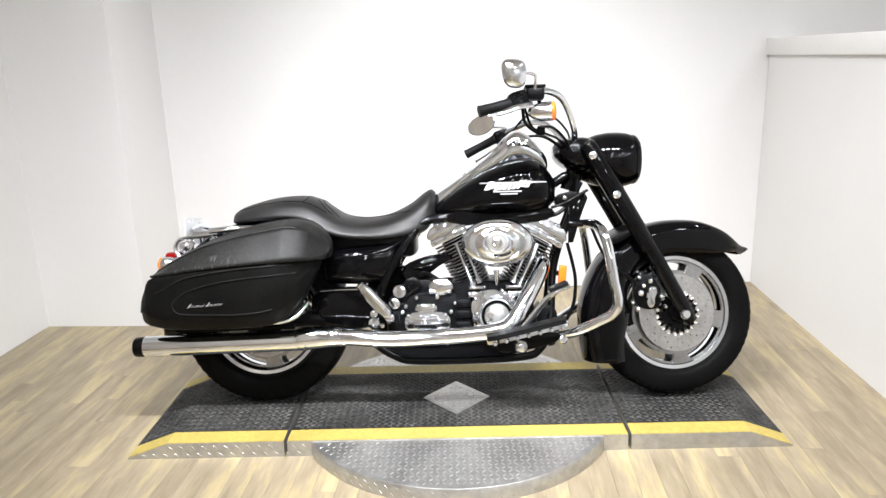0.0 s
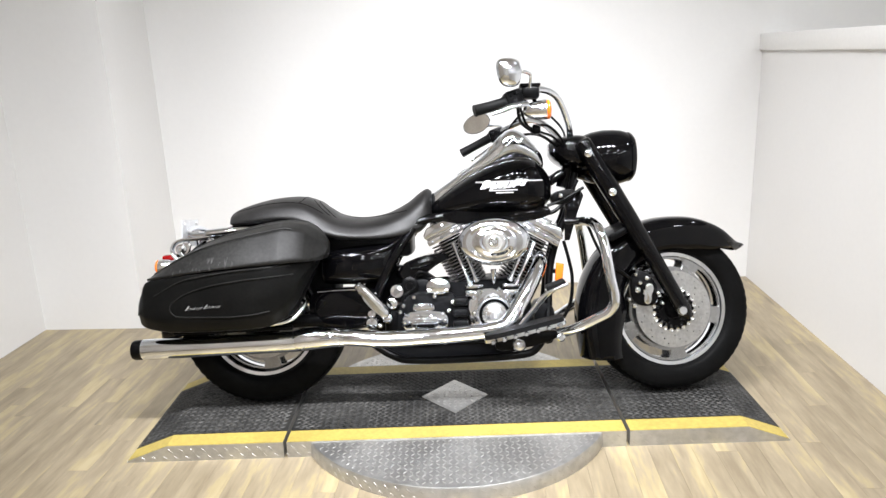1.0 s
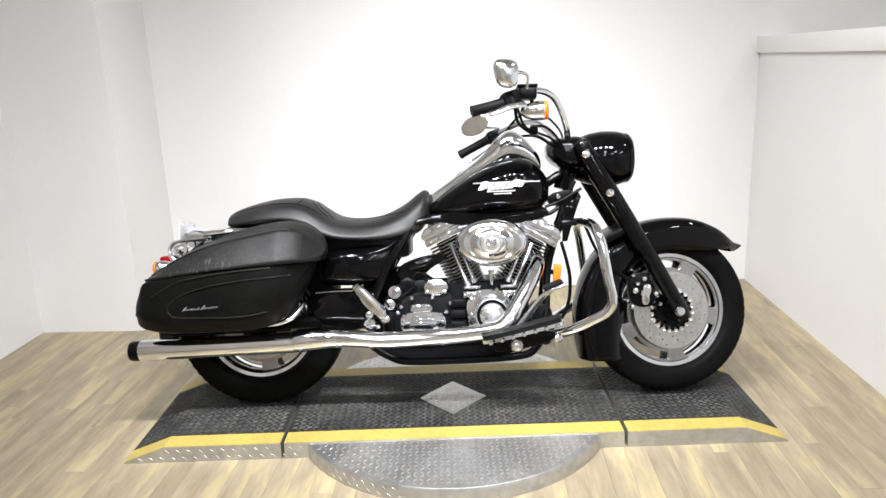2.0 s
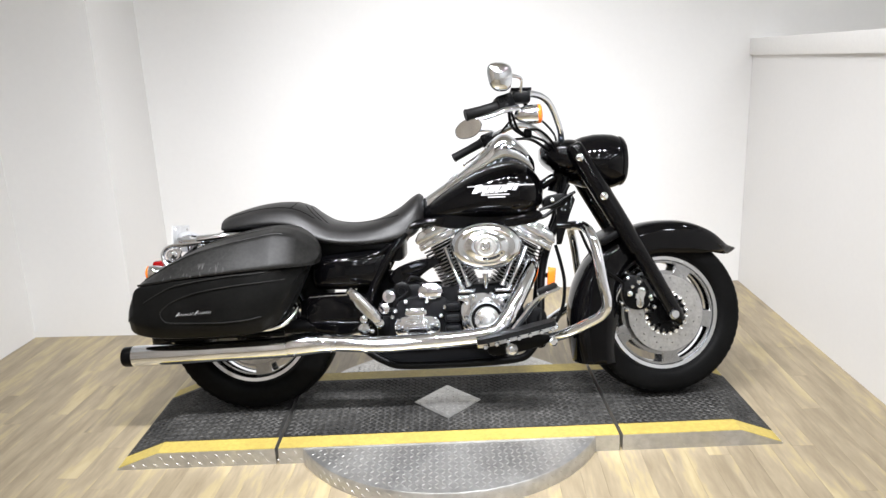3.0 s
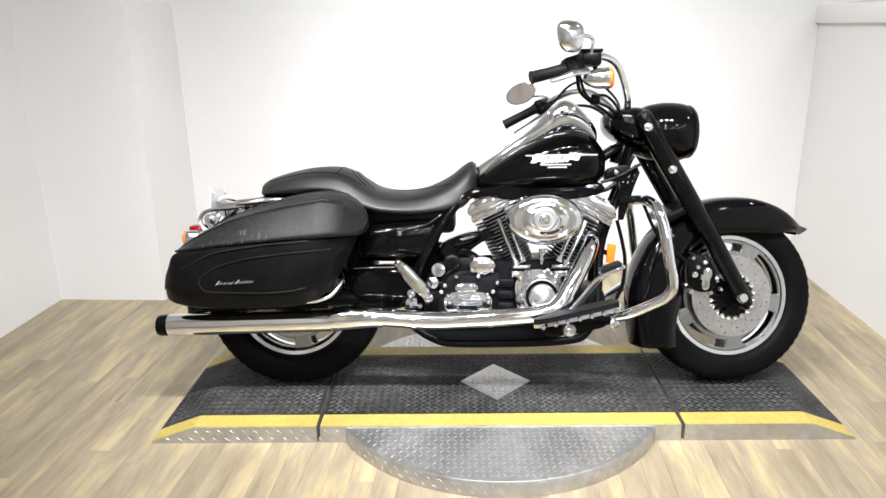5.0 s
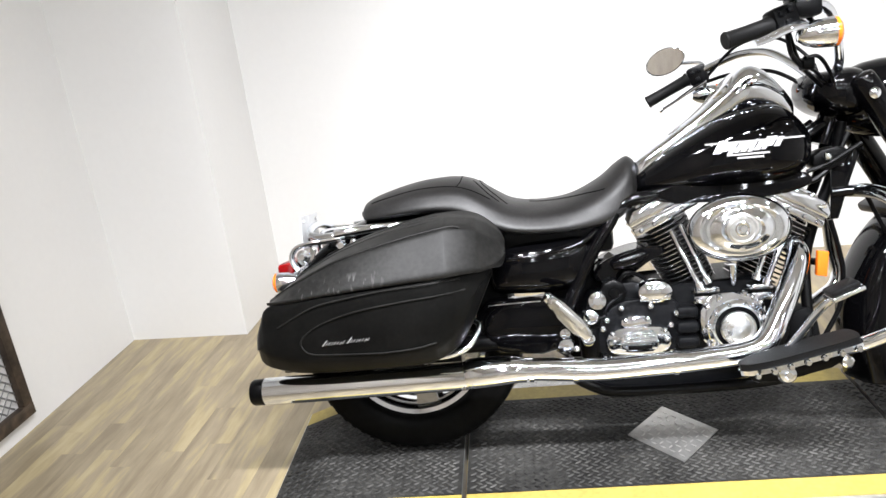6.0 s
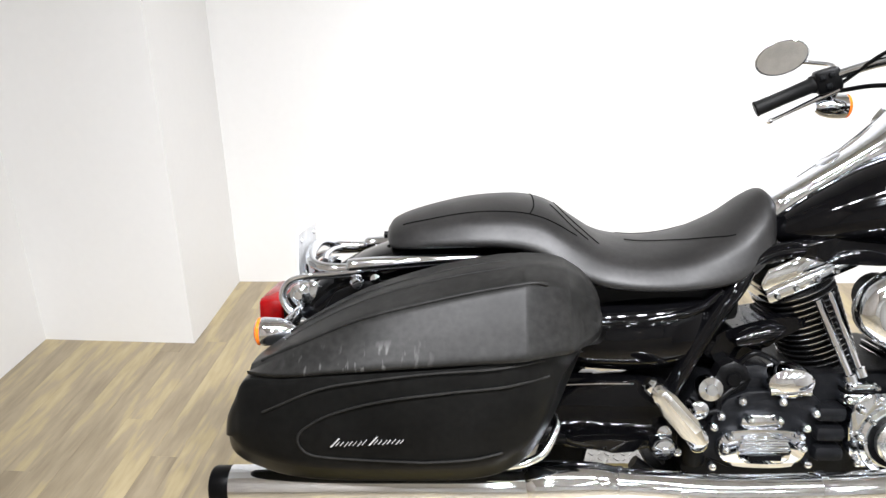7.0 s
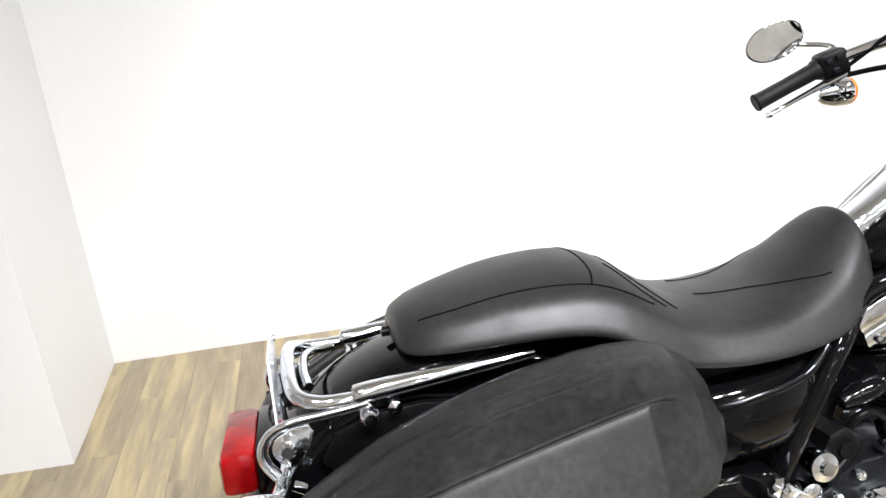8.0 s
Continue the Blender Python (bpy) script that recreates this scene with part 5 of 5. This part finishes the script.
# passenger peg and rear brake parts
peg = sub("passenger_peg", bike)
slab("peg", peg, [(0.398, 0.452), (0.404, 0.472), (0.424, 0.474), (0.512, 0.378), (0.518, 0.350), (0.500, 0.338), (0.480, 0.346), (0.408, 0.430)], -0.200, -0.236, CHROME, 0.010, "folded chrome passenger foot peg", rounds=1)
slab("peg_rubber", peg, [(0.418, 0.452), (0.428, 0.458), (0.496, 0.384), (0.486, 0.376)], -0.232, -0.2405, STEEL, 0.002, "brushed strip along the peg", rounds=0)
knob("peg_end", peg, (0.404, -0.214, 0.462), (-0.7, 0, 0.72), [(-0.01, 0.017), (0.006, 0.017), (0.012, 0.010), (0.012, 0.0)], CHROME)
knob("peg_mount", peg, (0.505, -0.19, 0.338), (0, -1, 0), [(-0.06, 0.018), (0.012, 0.018), (0.016, 0.012), (0.016, 0.0)], CHROME)
knob("peg_bolt", peg, (0.445, -0.17, 0.318), (0, -1, 0), [(-0.05, 0.026), (0.01, 0.026), (0.018, 0.020), (0.02, 0.008), (0.026, 0.008), (0.026, 0.0)], CHROME)
knob("peg_bolt", peg, (0.445, -0.17, 0.352), (0, -1, 0), [(-0.05, 0.014), (0.01, 0.014), (0.014, 0.0)], CHROME)
bolt(peg, 0.475, -0.165, 0.306, 0.010)

# saddlebag rail and lower black parts
bar_part("saddlebag_rail", bike, [(0.0, -0.30, 0.343), (0.08, -0.318, 0.346), (0.14, -0.325, 0.352), (0.185, -0.320, 0.368), (0.210, -0.30, 0.396), (0.218, -0.275, 0.416), (0.20, -0.235, 0.420)], 0.0075, CHROME, "chrome saddlebag guard rail")
bar_part("muffler_bracket", bike, [(-0.28, -0.24, 0.315), (0.16, -0.24, 0.320)], 0.010, SATIN, n=10)
slab("rear_frame_plate", bike, [(0.20, 0.30), (0.20, 0.45), (0.36, 0.45), (0.44, 0.36), (0.44, 0.28)], -0.14, -0.08, BLACK, 0.010)
# thin chrome bar that stands in for the highlight along the battery cover's top
bar_part("cover_trim", bike, [(0.240, -0.158, 0.440), (0.31, -0.158, 0.443), (0.385, -0.157, 0.444)], 0.0022, CHROME, n=8)
bar_part("cover_fold", bike, [(0.30, -0.150, 0.565), (0.40, -0.152, 0.572), (0.50, -0.146, 0.592), (0.555, -0.13, 0.628)], [0.008, 0.009, 0.009, 0.008], BLACK, n=14)
bar_part("brake_line", bike, [(0.264, -0.150, 0.332), (0.32, -0.152, 0.341), (0.366, -0.150, 0.337), (0.399, -0.150, 0.340), (0.424, -0.15, 0.310), (0.455, -0.15, 0.272)], 0.004, SATIN, n=8)

# ---- tail ----
tail = sub("tail_lamp", bike)
bm = bmesh.new()
box(bm, (-0.380, -0.088, 0.530), (-0.328, 0.088, 0.594), 0.012)
part("red_lens", bm, RED, tail, "red tail lamp lens")
bm = bmesh.new()
box(bm, (-0.330, -0.084, 0.528), (-0.300, 0.084, 0.596), 0.008)
part("lamp_base", bm, BLACK, tail)
for side in (-1, 1):
    signal(bike, (-0.300 if side > 0 else -0.318, 0.175 if side > 0 else -0.190, 0.515 if side > 0 else 0.555), (-1, 0, -0.02), 0.82)
bar_part("signal_bar", bike, [(-0.30, -0.19, 0.562), (-0.285, -0.13, 0.575), (-0.28, 0.0, 0.58), (-0.285, 0.13, 0.575), (-0.30, 0.19, 0.562)], 0.013, CHROME, "chrome rear lamp bar")
bracket = sub("rear_bracket", bike)
for side in (-1, 1):
    bar_part("strap", bracket, [(-0.262, 0.145 * side, 0.556), (-0.290, 0.145 * side, 0.575), (-0.312, 0.143 * side, 0.610), (-0.300, 0.141 * side, 0.640), (-0.266, 0.14 * side, 0.652), (-0.22, 0.138 * side, 0.655), (-0.165, 0.136 * side, 0.660)], 0.0085, CHROME, "chrome docking strap", flat=0.7)
    slab("mount_plate", bracket, [(-0.300, 0.60), (-0.285, 0.640), (-0.235, 0.642), (-0.255, 0.60), (-0.275, 0.585)], 0.128 * side, 0.136 * side, CHROME, 0.002)
    knob("mount_bolt", bracket, (-0.279, 0.137 * side, 0.617), (0, side, 0), [(0, 0.020), (0.004, 0.020), (0.006, 0.012), (0.014, 0.012), (0.018, 0.008), (0.018, 0.0)], CHROME)
    knob("mount_bolt", bracket, (-0.164, 0.138 * side, 0.640), (0, side, 0), [(-0.02, 0.014), (0.006, 0.014), (0.012, 0.009), (0.012, 0.0)], CHROME)
    knob("mount_bolt", bracket, (-0.128, 0.132 * side, 0.648), (0, side, 0), [(-0.02, 0.010), (0.006, 0.010), (0.010, 0.0)], CHROME)
slab("fender_side_plate", bracket, [(-0.25, 0.56), (-0.20, 0.635), (-0.05, 0.645), (0.05, 0.60), (-0.10, 0.52)], -0.122, -0.108, SATIN, 0.004)
rack = sub("luggage_rack", bike)
for side in (-1, 1):
    bar_part("rack_rail", rack, [(-0.180, 0.130 * side, 0.672), (-0.170, 0.130 * side, 0.674), (-0.06, 0.128 * side, 0.682), (0.08, 0.12 * side, 0.690)], [0.011, 0.0145, 0.013, 0.008], CHROME, "tapered chrome rack rail", n=16)
bar_part("rack_loop", rack, [(-0.165, -0.130, 0.668), (-0.225, -0.128, 0.668), (-0.258, -0.112, 0.676), (-0.268, -0.07, 0.688), (-0.270, 0.0, 0.694), (-0.268, 0.07, 0.688), (-0.258, 0.112, 0.676), (-0.225, 0.128, 0.668), (-0.165, 0.130, 0.668)], 0.0105, CHROME, "chrome rack hoop", n=16)
bar_part("rack_cross", rack, [(-0.242, -0.060, 0.668), (-0.248, 0.0, 0.672), (-0.242, 0.090, 0.668), (-0.20, 0.118, 0.664)], 0.007, CHROME)
plate = sub("number_plate", bike)
bm = bmesh.new()
box(bm, (-0.294, -0.088, 0.622), (-0.291, 0.088, 0.728), 0.0)
part("plate_sheet", bm, PLATE, plate, "bare grey sheet seen from behind")
for v in (-0.06, 0.06):
    for w in (0.64, 0.712):
        knob("plate_screw", plate, (-0.290, v, w), (1, 0, 0), [(0, 0.006), (0.003, 0.005), (0.003, 0.0)], STEEL, n=10)
bar_part("plate_bracket", plate, [(-0.283, -0.05, 0.60), (-0.288, -0.045, 0.66)], 0.007, CHROME)
bar_part("plate_bracket", plate, [(-0.283, 0.05, 0.60), (-0.288, 0.045, 0.66)], 0.007, CHROME)

# seams of the seat
def on_seat(u, v):
    """The cushion's surface at (u, v), met from above and from the side."""
    start = Vector((u, v * 1.9, 0.95))
    hit, normal, _, _ = cushion_tree.ray_cast(start, Vector((u, v * 0.55, 0.70)) - start)
    if hit is None:
        hit, normal, _, _ = cushion_tree.find_nearest(Vector((u, v, 0.75)))
    return hit + normal * 0.0002


def seam(points, r=0.0014):
    bm = bmesh.new()
    tube(bm, [tuple(on_seat(u, v)) for u, v in smooth_path(points, 8)], r, n=6, steps=1)
    part("seam", bm, SEAM, seat)


for side in (-1, 1):
    seam([(-0.077, 0.096 * side), (-0.031, 0.105 * side), (0.036, 0.107 * side), (0.103, 0.111 * side), (0.168, 0.121 * side), (0.202, 0.132 * side), (0.232, 0.146 * side), (0.254, 0.160 * side), (0.268, 0.168 * side)])
    seam([(0.222, 0.05 * side), (0.245, 0.095 * side), (0.268, 0.132 * side), (0.284, 0.156 * side), (0.292, 0.167 * side)])
    seam([(0.245, 0.05 * side), (0.275, 0.095 * side), (0.298, 0.135 * side), (0.309, 0.158 * side), (0.314, 0.169 * side)])
    seam([(0.377, 0.072 * side), (0.456, 0.084 * side), (0.50, 0.104 * side), (0.535, 0.122 * side), (0.565, 0.136 * side), (0.585, 0.137 * side)])
seam([(0.176, -0.122), (0.186, -0.08), (0.188, 0.0), (0.186, 0.08), (0.176, 0.122)])
seam([(0.245, -0.05), (0.236, 0.0), (0.245, 0.05)])
knob("seat_screw", seat, (-0.112, 0, 0.715), (-1, 0, 0), [(0, 0.008), (0.012, 0.008), (0.014, 0.0)], SATIN)

# ---- marks: plain strokes where the badges are ----
def bar_mark(parent, u0, w0, widths, height, v_at, mat, lean=0.5, gap=0.003, thick=0.0025, seed=4, small=0.62):
    """A row of plain slanted bars in place of a maker's script."""
    r = random.Random(seed)
    u = u0
    for k, wd in enumerate(widths):
        hgt = height * (1.0 if k == 0 else small + 0.2 * r.random())
        low_ = w0 + 0.05 * (u - u0) + (0.0 if k % 3 else -0.1 * height)
        pts = [(u, low_), (u + wd, low_), (u + wd + lean * hgt, low_ + hgt), (u + lean * hgt, low_ + hgt)]
        bm = bmesh.new()
        skin(bm, [[(a, v_at(a, b) - e, b) for a, b in pts] for e in (-0.002, thick)])
        part("mark_bar", bm, mat, parent, smooth=False)
        u += wd + gap


def tank_side(u, w):
    rows = TANK_ROWS
    for a, b in zip(rows, rows[1:]):
        if a[0] <= u <= b[0]:
            t = (u - a[0]) / (b[0] - a[0])
            a_, lo, hi = (a[i] + (b[i] - a[i]) * t for i in (1, 2, 3))
            c, h = (lo + hi) / 2, (hi - lo) / 2
            q = min(abs(w - c) / h, 0.999)
            p = 2.3 if w > c else 3.0
            return -a_ * (1 - q ** p) ** (1 / p)
    return -0.1


bar_mark(tank, 0.866, 0.808, (0.020, 0.012, 0.016, 0.011, 0.020, 0.012, 0.015, 0.012, 0.014, 0.016), 0.032, tank_side, SILVERMARK, lean=0.6, gap=0.0018)
bar_mark(tank, 0.900, 0.803, (0.014, 0.011, 0.015, 0.012, 0.016, 0.011), 0.016, tank_side, SILVERMARK, lean=0.7, seed=9)
bm = bmesh.new()
for lo, u0, u1 in ((0.829, 0.850, 1.10), (0.796, 0.900, 1.005), (0.787, 0.925, 0.990)):
    skin(bm, [[(u, tank_side(u, lo) - e, lo + d_) for d_ in (0, 0.005) for e in ((-0.002, 0.003) if d_ == 0 else (0.003, -0.002))] for u in np.linspace(u0, u1, 9)])
part("tank_pinstripe", bm, SILVERMARK, tank, smooth=False)
script = [0.0030, 0.0014, 0.0017, 0.0014, 0.0020, 0.0014, 0.0017, 0.0014]
bar_mark(right_bag, -0.178, 0.415, script, 0.015, lambda u, w: -0.3905, SILVERMARK, lean=0.9, gap=0.0058, thick=0.0015, small=0.42)
bar_mark(right_bag, -0.113, 0.419, script, 0.015, lambda u, w: -0.3905, SILVERMARK, lean=0.9, gap=0.0058, thick=0.0015, seed=7, small=0.42)


# ---- mesh panel on the side wall ----
panel = holder("mesh_panel", "expanded steel mesh panel in a dark rusty frame against the wall", "mesh panel", pose(-1.535, 0, 0))
PY0, PY1, PZ0, PZ1, FW = -1.05, 0.188, 0.070, 1.95, 0.045
bars = [("frame_bar", (0.002, PY0, PZ0), (0.032, PY1, PZ0 + FW)), ("frame_bar", (0.002, PY0, PZ1 - FW), (0.032, PY1, PZ1)),
        ("frame_bar", (0.003, PY1 - FW, PZ0 + FW), (0.031, PY1, PZ1 - FW)), ("frame_bar", (0.003, PY0, PZ0 + FW), (0.031, PY0 + FW, PZ1 - FW))]
for name, lo, hi in bars:
    bm = bmesh.new()
    box(bm, lo, hi, 0.003)
    part(name, bm, RUSTY, panel)
bm = bmesh.new()
PITCH_Y, PITCH_Z = 0.040, 0.018
rows = int((PZ1 - PZ0 - 2 * FW) / PITCH_Z)
cols = int((PY1 - PY0 - 2 * FW) / PITCH_Y)


def strand(bm, y0, z0, y1, z1):
    """One flat tilted strand of expanded metal."""
    t = 0.0032
    vs = [bm.verts.new(p) for p in ((0.012, y0, z0 - t), (0.018, y0, z0 + t), (0.018, y1, z1 + t), (0.012, y1, z1 - t))]
    bm.faces.new(vs)
    back = [bm.verts.new((v.co.x - 0.003, v.co.y, v.co.z)) for v in vs]
    bm.faces.new(back[::-1])
    for i in range(4):
        k = (i + 1) % 4
        bm.faces.new((vs[i], vs[k], back[k], back[i]))


for i in range(rows):
    z = PZ0 + FW + (i + 0.5) * PITCH_Z
    for j in range(cols):
        y = PY0 + FW + (j + 0.5 * (i % 2)) * PITCH_Y
        strand(bm, y, z, y + PITCH_Y / 2, z + PITCH_Z)
        strand(bm, y + PITCH_Y / 2, z + PITCH_Z, y + PITCH_Y, z)
weave = part("expanded_mesh", bm, MESHSTEEL, panel, smooth=False)
weave["kind"] = "stuff"

# ---- floor planks ----
PW, PL = 0.0762, 0.92


def plank_bm(lo, hi):
    bm = bmesh.new()
    box(bm, (lo[0], lo[1], -0.006), (hi[0], hi[1], 0.0))
    for v in bm.verts:
        if v.co.z > -0.003:
            v.co.x += 0.0003 if v.co.x < (lo[0] + hi[0]) / 2 else -0.0003
            v.co.y += 0.0003 if v.co.y < (lo[1] + hi[1]) / 2 else -0.0003
    return bm


bm = plank_bm((0, 0), (PW, PL))
full_plank = bpy.data.meshes.new("plank")
bm.to_mesh(full_plank)
bm.free()
full_plank.materials.append(PLANK)
rng = random.Random(5)
X0, X1, Y0, Y1 = -1.535, 2.45, -1.15, 1.70
far_verts, far_faces = [], []


def far_plank(x, y):
    k = len(far_verts)
    far_verts.extend((a, b, c) for c in (-0.006, 0.0) for a, b in ((x, y), (x + PW - 0.0006, y), (x + PW - 0.0006, y + PL - 0.001), (x, y + PL - 0.001)))
    far_faces.extend(tuple(k + q for q in f) for f in ((4, 5, 6, 7), (0, 1, 5, 4), (1, 2, 6, 5), (2, 3, 7, 6), (3, 0, 4, 7)))


x = X0
while x < 6.4:
    y = -12.0 - rng.random() * PL
    while y < Y1:
        inside = x < X1 and y + PL > Y0
        if inside:
            ob = new("plank", full_plank)
            ob.location = (x, y, 0)
            ob.parent = floor
        else:
            far_plank(x, y)
        y += PL
    x += PW
rest_mesh = bpy.data.meshes.new("far_planks")
rest_mesh.from_pydata(far_verts, [], far_faces)
rest_mesh.materials.append(PLANK)
rest = new("far_planks", rest_mesh)
rest.parent = floor
rest["kind"] = "stuff"
